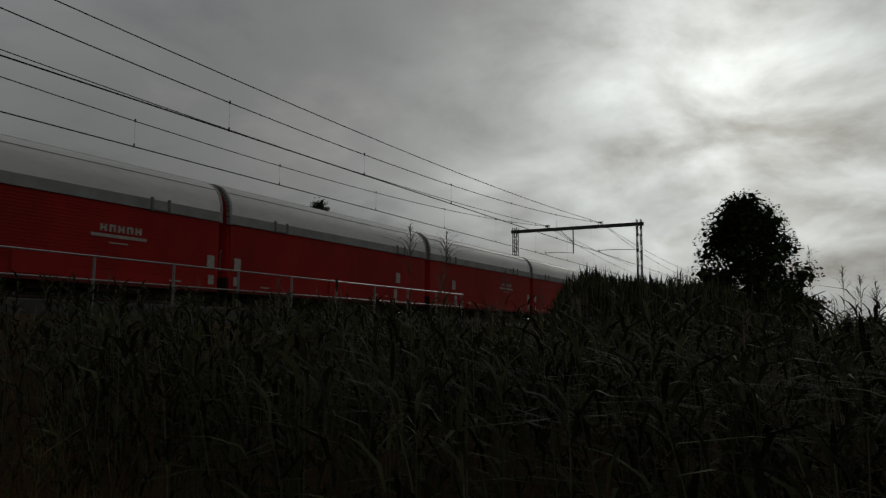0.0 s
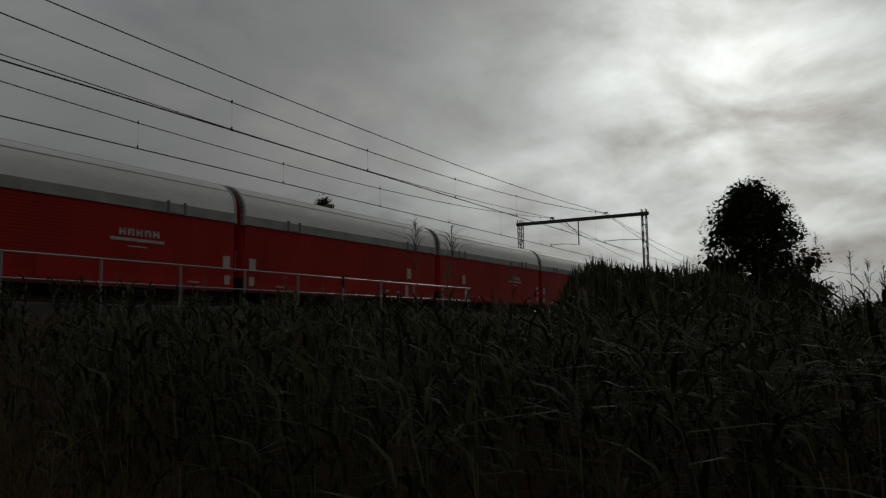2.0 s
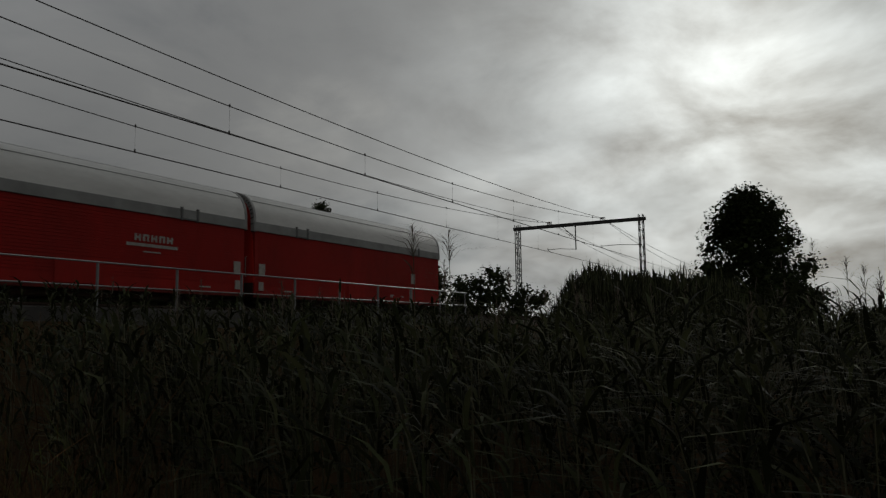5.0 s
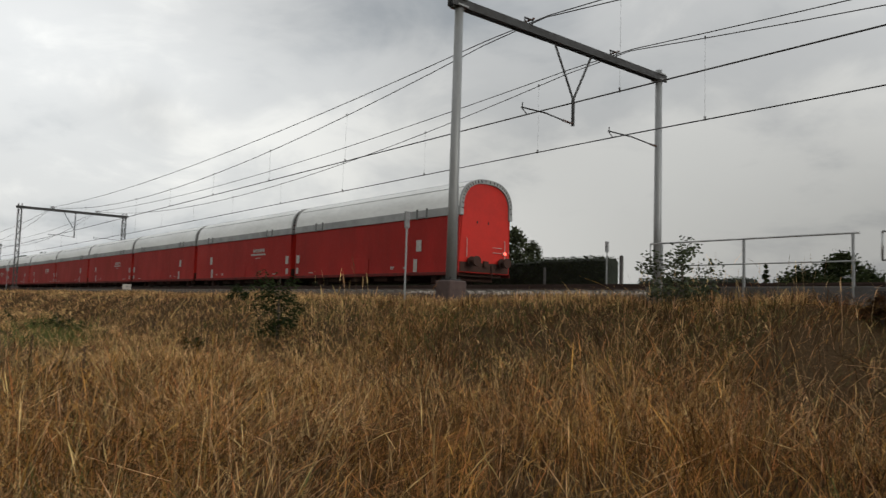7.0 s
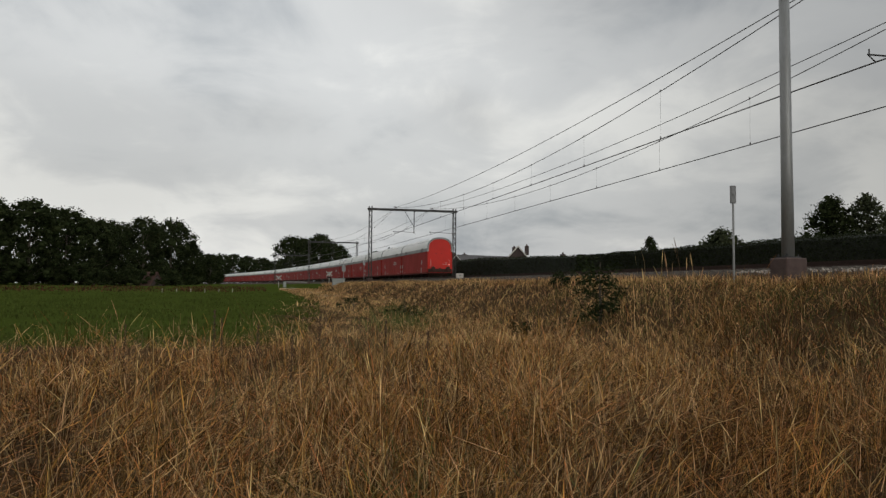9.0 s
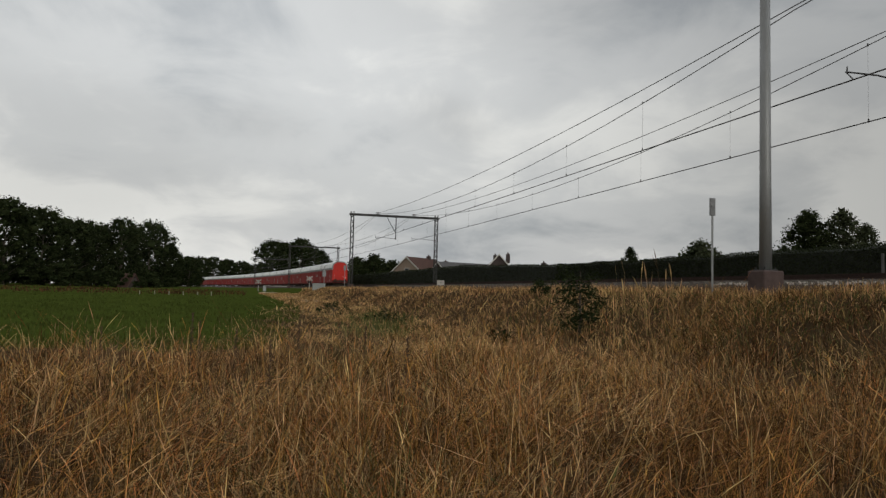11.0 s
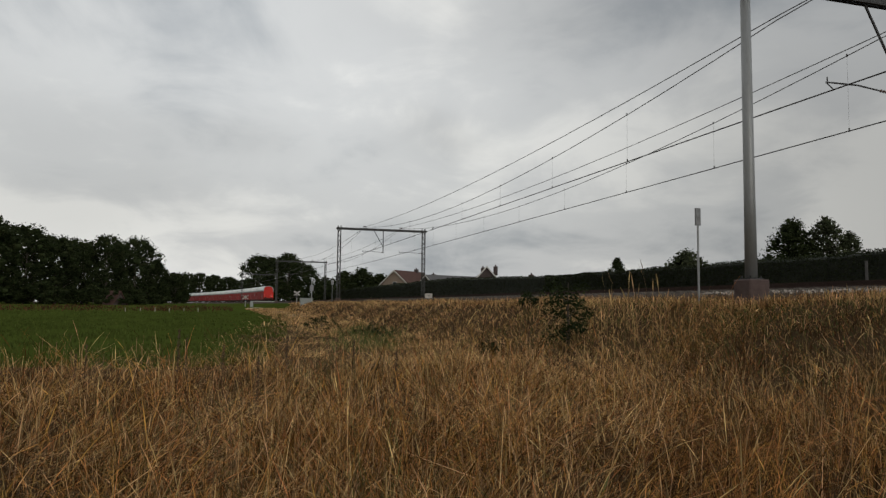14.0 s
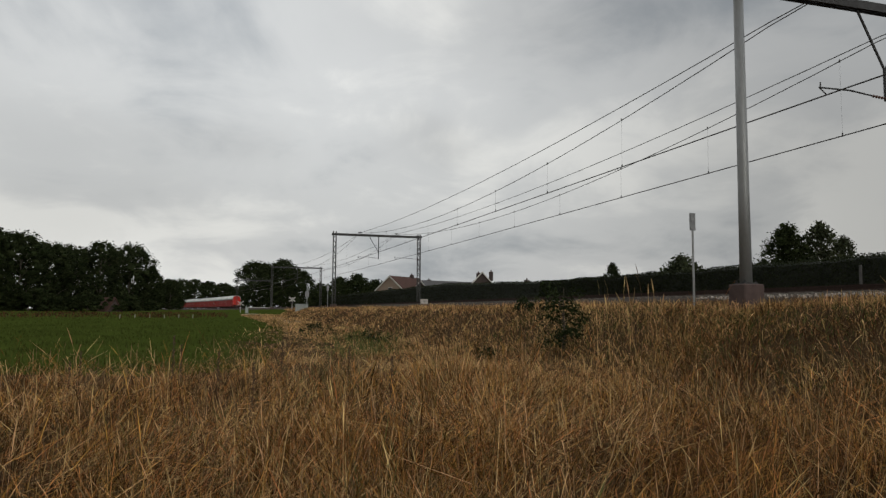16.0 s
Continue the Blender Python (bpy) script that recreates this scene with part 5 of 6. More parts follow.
def build_reeds():
    rng = np.random.default_rng(21)
    n = 5000
    x, y, r, yaw = polar(rng, n, -108, -19, 3.3, 26.0, power=0.45)
    keep = (y < 13.5) & (r > 3.7 + rng.normal(0, 0.3, n) + 2.4 * sm(-52, -38, yaw) + 5.0 * sm(-36, -26, yaw) + 6.0 * sm(-27, -19, yaw))
    keep &= rng.random(n) < 0.35 + 0.9 * patch(x, y, 0.8, 1.0)
    x, y, r, yaw = x[keep], y[keep], r[keep], yaw[keep]
    n = len(x)
    z = land(x, y)
    # the stand is tallest along the ditch
    top = 1.6 + r * np.tan(np.radians(rng.normal(0.45, 0.75, n) + 1.0 * sm(-25, -45, yaw) - 0.5 * sm(-84, -90, yaw) - 0.6 * sm(-56, -62, yaw) * sm(-72, -68, yaw)))
    top = np.clip(top, z + 0.7, z + 2.9) - 0.25 * np.clip((6.5 - r) / 3, 0, 1)
    h = top - z
    lean, turn = np.abs(rng.normal(0.08, 0.14, n)), rng.normal(2.6, 1.4, n)
    base = np.stack([x, y, z - 0.03], 1)
    v, f = blades(base, h, np.full(n, 0.011) * (1 + 0.03 * r), turn, lean, rng.uniform(0, 3.14, n), (0, 0.35, 0.7, 1.0), (1, 0.9, 0.7, 0.4))
    tagged(mesh_np("reed_stems", v, f, "reed_stem"), "slender reed stems along the ditch", "reeds", kind="stuff")
    per = 9
    k = n * per
    i = np.repeat(np.arange(n), per)
    t = np.clip(np.tile(np.linspace(0.22, 0.97, per), n) + rng.normal(0, 0.05, k), 0.1, 1.0)
    d = np.stack([np.cos(turn), np.sin(turn)], 1)[i]
    px = x[i] + d[:, 0] * lean[i] * h[i] * t ** 2
    py = y[i] + d[:, 1] * lean[i] * h[i] * t ** 2
    pz = z[i] + h[i] * t * (1 - 0.42 * lean[i] * t)
    ln = rng.uniform(0.26, 0.62, k) * (0.7 + 0.5 * np.sin(t * 3.0))
    a = rng.uniform(0, 6.28, k) * 0.75 + turn[i] * 0.25
    v, f = blades(np.stack([px, py, pz], 1), ln * 0.75, rng.uniform(0.018, 0.042, k) * (1 + 0.012 * r[i]), a, rng.uniform(0.5, 2.1, k), a + 1.57 + rng.normal(0, 0.35, k), (0, 0.35, 0.72, 1.0), (0.5, 1.0, 0.75, 0.04))
    tagged(mesh_np("reed_leaves", v, f, "reed"), "dull green drooping reed leaves along the ditch", "reeds", kind="stuff")
    # the dense upright stand on the near bank, in front of the line
    q = 1500
    sx, sy, sr, syaw = polar(rng, q, -82.5, -69.0, 21.0, 32.0, power=0.5)
    sz = land(sx, sy)
    el = np.interp(-syaw, [67.5, 69.4, 70.4, 72.0, 75.5, 79.0, 82.5], [0.6, 1.6, 3.9, 5.1, 4.8, 4.3, 3.6]) + rng.normal(-0.35, 0.3, q) - 0.12 * (32.0 - sr)
    sh = np.clip(1.6 + sr * np.tan(np.radians(el)) - sz, 0.8, 4.2)
    i = np.repeat(np.arange(q), 11)
    u = np.clip(rng.beta(2.2, 1.2, len(i)), 0.05, 0.97)
    a = rng.uniform(0, 6.28, len(i))
    ln = rng.uniform(0.35, 0.75, len(i))
    v, f = blades(np.stack([sx[i] + rng.normal(0, 0.05, len(i)), sy[i] + rng.normal(0, 0.05, len(i)), sz[i] + np.maximum(0.0, sh[i] * u - 0.1)], 1), ln, rng.uniform(0.03, 0.055, len(i)), a, np.abs(rng.normal(0.25, 0.25, len(i))), a + 1.57 + rng.normal(0, 0.4, len(i)), (0, 0.4, 1.0), (0.6, 1.0, 0.04))
    tagged(mesh_np("bank_reed_leaves", v, f, "reed"), "dense upright reed leaves on the railway bank", "reeds", kind="stuff")
    v, f = blades(np.stack([sx, sy, sz - 0.03], 1), sh, np.full(q, 0.02), rng.uniform(0, 6.28, q), np.abs(rng.normal(0.05, 0.06, q)), rng.uniform(0, 3.14, q), (0, 0.5, 1.0), (1, 0.9, 0.4))
    tagged(mesh_np("bank_reed_stems", v, f, "reed_stem"), "close-set reed stems on the railway bank", "reeds", kind="stuff")
    # flower plumes
    m = rng.random(n) < 0.06
    px, py = x[m] + np.cos(turn[m]) * lean[m] * h[m], y[m] + np.sin(turn[m]) * lean[m] * h[m]
    plumes(rng, px, py, top[m] - 0.05, "reed_plumes")
    # a few tall ones that stand out against the sky
    xs, ys, zs = [], [], []
    for yw, el, dd in ((-58.6, 8.3, 7.5), (-61.4, 7.8, 7.6), (-61.0, 5.2, 7.2), (-87.6, 6.0, 13.0), (-89.6, 4.6, 12.0), (-90.6, 4.0, 10.0), (-91.5, 3.6, 9.5), (-66.0, 4.6, 12.0)):
        px_, py_ = at(yw, dd)
        xs.append(px_)
        ys.append(py_)
        zs.append(1.6 + dd * math.tan(radians(el)))
    xs, ys, zs = np.array(xs), np.array(ys), np.array(zs)
    g = land(xs, ys)
    bm = bmesh.new()
    for a_, b_, c_, e_ in zip(xs, ys, zs, g):
        tube(bm, (a_ + 0.1, b_, e_), (a_, b_, c_), 0.006, 0.003, seg=5)
    tagged(part("tall_reed_stems", bm, "reed_stem"), "single tall reed stems above the stand", "reeds", kind="stuff")
    plumes(rng, xs, ys, zs - 0.36, "tall_reed_plumes", 0.4, 46)
    n2 = len(xs)
    i = np.repeat(np.arange(n2), 4)
    hh = np.tile(np.linspace(0.4, 0.8, 4), n2)
    a = rng.uniform(0, 6.28, len(i))
    v, f = blades(np.stack([xs[i], ys[i], g[i] + (zs[i] - g[i]) * hh], 1), rng.uniform(0.25, 0.4, len(i)), np.full(len(i), 0.024), a, rng.uniform(0.6, 1.5, len(i)), a + 1.57, (0, 0.3, 0.6, 0.82, 1.0), (0.5, 1.0, 0.85, 0.5, 0.04))
    tagged(mesh_np("tall_reed_leaves", v, f, "reed"), "leaves of the tall single reeds", "reeds", kind="stuff")


def plumes(rng, x, y, z, name, size=0.24, hairs=26):
    i = np.repeat(np.arange(len(x)), hairs)
    u = rng.random(len(i))
    a = rng.uniform(0, 6.28, len(i))
    ln = size * (0.55 if size < 0.3 else 0.85) * (1.1 - u)
    v, f = blades(np.stack([x[i], y[i], z[i] + u * size], 1), ln, np.full(len(i), 0.0045 if size < 0.3 else 0.006), a, rng.uniform(0.4, 1.1, len(i)) * (1.0 if size < 0.3 else 1.5), a + 1.57, (0, 0.5, 1.0), (0.6, 1.0, 0.2))
    tagged(mesh_np(name, v, f, "plume"), "grey-brown feathery reed plumes", "reeds", kind="stuff")


def leaf_quads(rng, c, size, flat=0.35, slim=0.55):
    """Small pointed leaves at the places c, turned at random, with a slight lie-flat."""
    n = len(c)
    a = rng.normal(0, 1, (n, 3))
    a[:, 2] *= flat
    a /= np.linalg.norm(a, axis=1)[:, None]
    b = np.cross(a, rng.normal(0, 1, (n, 3)))
    b /= np.linalg.norm(b, axis=1)[:, None]
    s = (size * rng.uniform(0.6, 1.35, n))[:, None]
    v = np.stack([c - a * s, c + b * s * slim, c + a * s, c - b * s * slim], 1)
    return v.reshape(-1, 3), np.arange(n * 4).reshape(-1, 4)



def heart():
    """A cube as a rough ball, 6 quads."""
    bm = bmesh.new()
    bmesh.ops.create_cube(bm, size=2)
    bm.verts.index_update()
    v = np.array([p.co.normalized() for p in bm.verts])
    f = np.array([[q.index for q in g.verts] for g in bm.faces])
    bm.free()
    return v, f


def tree(x, y, height, width, style, seed, leaves=4500, leaf=0.22, mat="leaf", label="", name="tree", trunk_h=None, z=None, category="tree", flat=0.35, slim=0.55):
    """Tapered trunk, limbs to each clump, and a crown of clumps of small leaves."""
    rng = np.random.default_rng(seed)
    z0 = float(land(x, y)) - 0.05 if z is None else z
    t = empty(name, pose(x, y, z0))
    clumps = []
    if style == "oak":
        lo = 0.2 if trunk_h is None else trunk_h
        for i in range(60):
            u = (i + rng.random()) / 60
            cr = width * rng.uniform(0.11, 0.18)
            prof = math.sin(math.pi * min(1, (0.16 + 0.84 * u) ** 0.8)) ** 0.55
            rr = max(0.05, width / 2 * prof - 0.5 * cr) * (rng.uniform(0.78, 1.06) if i % 4 else rng.uniform(0.1, 0.5))
            a = i * 2.39996 + rng.normal(0, 0.25)
            clumps.append((rr * math.cos(a), rr * math.sin(a), (lo + (1 - lo) * (0.05 + 0.87 * u)) * height * 0.95, cr))
    elif style == "dome":
        # a broad rounded crown of many overlapping clumps, flatter below
        for i in range(76):
            u = (i + rng.random()) / 76
            cr = width * rng.uniform(0.085, 0.15) * (1.4 if width < 6 else 1.0)
            zz = 0.10 + 0.88 * u
            prof = math.sqrt(max(0.02, 1 - ((zz - 0.5) / 0.5) ** (2 if width > 6 else 1.5))) if zz > 0.5 else 0.86 + 0.28 * zz
            rr = max(0.05, width / 2 * prof - 0.6 * cr) * (rng.uniform(0.84, 1.05) if i % 4 else rng.uniform(0.1, 0.6))
            a = i * 2.39996 + rng.normal(0, 0.3)
            clumps.append((rr * math.cos(a), rr * math.sin(a), zz * height - 0.6 * cr * (zz > 0.8), cr))
    elif style == "birch":
        lo = 0.12
        for i in range(84):
            u = (i + rng.random()) / 84
            prof = (1 - u) ** 0.65 * (0.55 + 0.45 * min(1, u * 4))
            rr = 0.58 * width * prof * rng.uniform(0.0, 1.0) ** 0.6
            a = rng.uniform(0, 6.28)
            clumps.append((rr * math.cos(a), rr * math.sin(a), (lo + (0.97 - lo) * u) * height, width * (0.06 + 0.10 * (1 - u)) * rng.uniform(0.6, 1.35)))
    elif style == "conifer":
        for i in range(26):
            u = (i + rng.random()) / 26
            rr = width / 2 * (1 - u) * rng.uniform(0.3, 0.9)
            a = rng.uniform(0, 6.28)
            clumps.append((rr * math.cos(a), rr * math.sin(a), (0.08 + 0.9 * u) * height, width * (0.05 + 0.12 * (1 - u))))
    else:
        for i in range(26):
            a, rr = i * 2.39996 + rng.normal(0, 0.2), width / 2 * math.sqrt((i + 0.5) / 26) * 0.85
            zz = height * rng.uniform(0.15, 0.9) * (1 - 0.4 * (rr / (width / 2)) ** 2)
            clumps.append((rr * math.cos(a), rr * math.sin(a), zz, min(width, height) * rng.uniform(0.13, 0.23)))
    bm = bmesh.new()
    r0 = (0.016 * height + 0.03) if style != "bush" else 0.012 * height + 0.008
    zt = height * (0.62 if style in ("oak", "dome") else 0.8)
    pts = [(0, 0, 0)]
    for k in range(1, 5):
        pts.append((rng.normal(0, 0.012) * height * (k > 0), rng.normal(0, 0.012) * height, zt * k / 4))
    rings = [r0 * 1.25, r0, r0 * 0.8, r0 * 0.55, r0 * 0.25]
    for k in range(4):
        tube(bm, pts[k], pts[k + 1], rings[k], rings[k + 1], 8)
    for cx, cy, cz, cr in clumps[::2]:
        zb_ = max(0.08 * height, min(cz - 0.12 * height - 0.3 * math.hypot(cx, cy), zt))
        f = zb_ / zt * 4
        k = min(int(f), 3)
        a = Vector(pts[k]).lerp(Vector(pts[k + 1]), f - k)
        mid = a.lerp(Vector((cx, cy, cz)), 0.55) + Vector((0, 0, 0.03 * height))
        ra = max(0.01, r0 * 0.3 * (1 - zb_ / height))
        tube(bm, a, mid, ra, ra * 0.6, 5)
        tube(bm, mid, (cx, cy, cz), ra * 0.6, ra * 0.2, 5)
    part("trunk", bm, "bark", t)
    cs = []
    per = max(8, leaves // len(clumps))
    for cx, cy, cz, cr in clumps:
        k = int(per * rng.uniform(0.7, 1.3))
        d = rng.normal(0, 1, (k, 3))
        d /= np.linalg.norm(d, axis=1)[:, None]
        rad = cr * rng.random(k) ** (0.38 if style == "dome" else 0.45)
        c = np.array((cx, cy, cz)) + d * rad[:, None] * np.array((1.2, 1.2, 0.95))
        cs.append(c[c[:, 2] > 0.02 * height])
    v, f = leaf_quads(rng, np.concatenate(cs), leaf, flat, slim)
    # dense inner leaves, then the shaded heart of each clump
    if height > 2.6:
        cl = np.repeat(np.array(clumps), 30 if style == "bush" else 70 if style == "dome" and width < 6 else 36 if style == "oak" and leaf < 0.1 else 16, axis=0)
        ic = cl[:, :3] + np.clip(rng.normal(0, 0.33, (len(cl), 3)), -0.6, 0.6) * cl[:, 3:4]
        low = ic[:, 2] > 0.03 * height
        v2, f2 = leaf_quads(rng, ic[low], cl[low, 3] * (0.17 if style == "dome" and width < 6 else 0.24), 0.8, 0.7)
        v, f = np.concatenate([v, v2]), np.concatenate([f, f2 + len(v)])
    hv, hf = heart()
    cl = np.array(clumps)
    cl = cl[cl[:, 2] - cl[:, 3] * 0.7 > 0.01 * height]
    if len(cl) and height > 2.6:
        q = hv[None] * rng.uniform(*((0.15, 0.45) if style == "bush" and slim > 0.4 else (0.2, 0.5) if style == "dome" and width < 6 else (0.3, 0.7) if style == "dome" else (0.12, 0.4)), (len(cl), len(hv), 1)) * cl[:, None, 3:4] * np.array((1.15, 1.15, 0.9)) + cl[:, None, :3]
        v2, f2 = q.reshape(-1, 3), (hf[None] + len(hv) * np.arange(len(cl))[:, None, None]).reshape(-1, 4) + len(v)
        v, f = np.concatenate([v, v2]), np.concatenate([f, f2])
    mesh_np("crown", v, f, mat, t)
    return tagged(t, label or "leafy green tree", category)


def build_trees():
    # woods beyond the meadow
    woods = [(94.0, 190, 11.0, 7), (95.3, 188, 16.8, 12), (97.2, 182, 16.6, 11), (98.7, 186, 15.4, 11), (100.4, 178, 15.6, 12), (102.2, 172, 17.3, 13), (104.4, 168, 18.5, 13), (106.8, 165, 18.0, 13), (109.5, 165, 19.0, 14), (96.3, 215, 17.0, 13), (99.6, 212, 18.0, 13), (103.2, 205, 20.0, 14), (92.6, 225, 9.5, 9), (107.5, 200, 20.0, 15)]
    for i, (yw, d, h, w) in enumerate(woods):
        x, y = at(yw, d)
        tagged(tree(x, y, h * 0.965, w, "dome", 100 + i, 6000, 0.22, "leaf", "tall dark oak at the edge of the meadow", "oak_tree", 0.1 if i else 0.28), group="woodland oaks")
    rng = np.random.default_rng(31)
    for i in range(14):
        yw = 94.4 + i * 1.2
        x, y = at(yw, 172 + rng.uniform(-6, 14))
        tagged(tree(x, y, rng.uniform(3.0, 5.5), rng.uniform(6, 9), "bush", 140 + i, 2200, 0.3, "leaf", "dark undergrowth shrub below the oaks", "shrub", category="shrub"), group="undergrowth shrubs")
    for i in range(12):
        yw = 93.6 + i * 1.3
        x, y = at(yw, 232)
        tagged(tree(x, y, 6.5, 10, "bush", 340 + i, 800, 0.6, "leaf", "dark undergrowth shrub below the oaks", "shrub", category="shrub"), group="undergrowth shrubs")
    # beyond the bend of the line
    for i, (yw, d, h, w) in enumerate([(91.8, 560, 22.7, 20), (90.9, 520, 21.3, 16.5), (89.9, 430, 16.5, 12), (88.9, 400, 14.5, 12), (92.6, 400, 16, 12), (88.0, 420, 14, 16)]):
        x, y = at(yw, d)
        tagged(tree(x, y, h, w, "dome", 160 + i, 2600, 0.6, "leaf", "distant round tree beyond the bend", "distant_tree", 0.05), group="distant trees")
    for i, (yw, d, h, w) in enumerate([(86.7, 340, 22.9, 17.6), (84.6, 285, 20.0, 15), (83.4, 300, 17.0, 13), (85.6, 310, 20.0, 15)]):
        x, y = at(yw, d)
        tagged(tree(x, y, h, w, "dome", 170 + i, 6500, 0.36, "leaf", "big spreading tree behind the level crossing", "spreading_tree", 0.12), group="trees by the crossing")
    for i, (yw, d, h, w) in enumerate([(80.4, 260, 12.5, 12), (79.0, 255, 13.2, 13), (77.6, 250, 11.0, 12), (81.8, 262, 10.0, 10), (76.2, 250, 10.5, 12), (73.2, 230, 8.5, 12), (71.0, 220, 8.0, 12)]):
        x, y = at(yw, d)
        tagged(tree(x, y, h, w, "oak", 180 + i, 2400, 0.5, "leaf", "round tree behind the houses", "garden_tree", 0.08), group="trees behind the houses")
    x, y = at(59.5, 62)
    tree(x, y, 4.3, 1.9, "oak", 201, 3500, 0.06, "leaf", "small dark tree tip above the hedge", "small_tree", 0.1)
    x, y = at(54.5, 62)
    tree(x, y, 5.5, 4.4, "oak", 202, 4500, 0.09, "leaf_grey", "small round tree behind the hedge", "garden_tree", 0.15)
    x, y = at(47.4, 50)
    tree(x, y, 6.0, 3.9, "oak", 203, 11000, 0.065, "leaf", "dark bushy tree behind the hedge", "garden_tree", 0.12)
    x, y = at(45.3, 50)
    tree(x, y, 6.4, 3.0, "oak", 204, 6500, 0.05, "leaf_grey", "slim grey-green birch behind the hedge", "birch_tree")
    x, y = at(43.9, 50)
    tree(x, y, 5.6, 2.2, "oak", 205, 4500, 0.05, "leaf_grey", "slim birch behind the hedge", "birch_tree")
    # across the line, past the bridge
    x, y = at(-9.6, 62)
    tree(x, y, 14.4, 9.0, "oak", 210, 22000, 0.085, "leaf", "tall ragged tree across the line", "ragged_tree", 0.1)
    x, y = at(-14.0, 62)
    tree(x, y, 10.4, 10.5, "oak", 211, 18000, 0.085, "leaf", "broad leafy tree across the line", "broad_tree", 0.05)
    x, y = at(-7.2, 60)
    tree(x, y, 7.6, 6.0, "bush", 212, 6000, 0.1, "leaf", "leafy thicket at the foot of the trees", "thicket", category="shrub")
    for i, (yw, d, h, w) in enumerate([(-19.4, 75, 8.6, 5.5), (-23.2, 75, 9.2, 6.0), (-25.6, 76, 7.2, 5.5), (-17.2, 70, 8.2, 5.0), (-28.5, 80, 6.0, 5.5)]):
        x, y = at(yw, d)
        tagged(tree(x, y, h, w, "dome", 220 + i, 5000, 0.11, "leaf", "low round tree across the line", "low_tree", 0.04), group="low trees across the line")
    for i in range(8):
        x, y = at(-5.9 - 2.8 * i, 57)
        tagged(tree(x, y, 6.6 - 0.28 * i, 6.4, "bush", 360 + i, 3200, 0.11, "leaf", "leafy thicket at the foot of the trees", "thicket", category="shrub"), group="thickets across the line")
    for i, (yw, d, h, w) in enumerate([(-34.9, 66, 12.4, 5.4), (-37.6, 66, 13.6, 6.4), (-36.2, 68, 11.0, 6.5), (-39.0, 68, 9.6, 6.0), (-43.7, 66, 11.9, 5.4), (-44.9, 67, 9.6, 4.8), (-47.0, 66, 11.8, 5.4), (-49.6, 66, 12.6, 4.6), (-51.4, 65, 13.2, 6.4), (-53.2, 66, 11.6, 6.0), (-48.3, 68, 10.0, 5.5), (-40.6, 68, 6.8, 4.5)]):
        x, y = at(yw, d)
        tagged(tree(x, y, h, w * 1.45, "birch", 240 + i, 7000, 0.095, "leaf_grey" if i % 3 else "leaf", "tall feathery birch across the line", "birch_tree"), group="birches across the line")
    for i in range(12):
        yw = -30.5 - i * 3.15
        x, y = at(yw, 56 + 2 * (i % 3))
        tagged(tree(x, y, (6.0, 5.4, 5.8, 5.2, 5.6, 6.2, 7.0, 7.8, 7.6, 6.6, 5.6, 4.8)[i] * (0.95 + 0.1 * (i % 2)), 8.5, "bush", 260 + i, 3600, 0.13, "leaf", "dense shrub along the far side of the line", "shrub", category="shrub"), group="shrubs beyond the line")
    for i, (yw, d, el, w, style) in enumerate([(22.4, 66, 4.9, 7.0, "oak"), (25.0, 66, 3.7, 6.5, "oak"), (19.6, 68, 3.5, 6.0, "bush"), (27.2, 70, 3.9, 1.8, "conifer"), (23.8, 62, 3.1, 7.0, "bush"), (21.0, 62, 3.2, 7.0, "bush")]):
        x, y = at(yw, d)
        h = 1.6 + d * math.tan(radians(el)) - float(land(x, y))
        tagged(tree(x, y, h, w, style, 380 + i, 5000, 0.11, "leaf", "slim pointed conifer past the bridge" if style == "conifer" else "low dark tree past the bridge", "conifer" if style == "conifer" else "low_tree", 0.04), group="low trees past the bridge")
    # thicket on the near bank, then the round tree
    for i, (yw, d, h, w) in enumerate([(-73.4, 31, 6.1, 3.4), (-75.2, 32, 6.3, 4.0), (-77.4, 33, 6.5, 4.2), (-80.2, 34, 6.6, 4.2)]):
        x, y = at(yw, d)
        tagged(tree(x, y, h * 0.6, w * 1.1, "bush", 280 + i, 3000, 0.1, "leaf", "grey-green willow thicket on the near bank", "willow_shrub", category="shrub", flat=2.2, slim=0.26), group="willow thicket")
    x, y = at(-83.5, 43)
    tree(x, y, 9.5, 5.4, "dome", 290, 34000, 0.075, "leaf", "dense dark round tree by the ditch", "round_tree", 0.1)
    for i, (yw, d, h, w) in enumerate([(-81.8, 41, 3.6, 3.6), (-83.8, 38, 5.0, 4.8), (-85.6, 41, 6.2, 4.2), (-93.5, 36, 2.6, 5.0), (-97.5, 34, 3.0, 5.0), (-90.4, 48, 2.9, 3.6)]):
        x, y = at(yw, d)
        tagged(tree(x, y, h, w, "bush", 295 + i, 7500, 0.075, "leaf", "dark shrub at the foot of the round tree", "shrub", category="shrub"), group="shrubs by the ditch")
    # weeds and saplings on the bank
    tree(-8.45, 13.1, 1.4, 1.6, "bush", 310, 1800, 0.045, "leaf_grey", "wild rose bush against the railing end", "rose_bush", category="bush")
    x, y = at(63.2, 22.3)
    tree(x, y, 2.4, 1.5, "bush", 311, 1700, 0.05, "leaf", "green sapling on the bank", "sapling", category="bush")
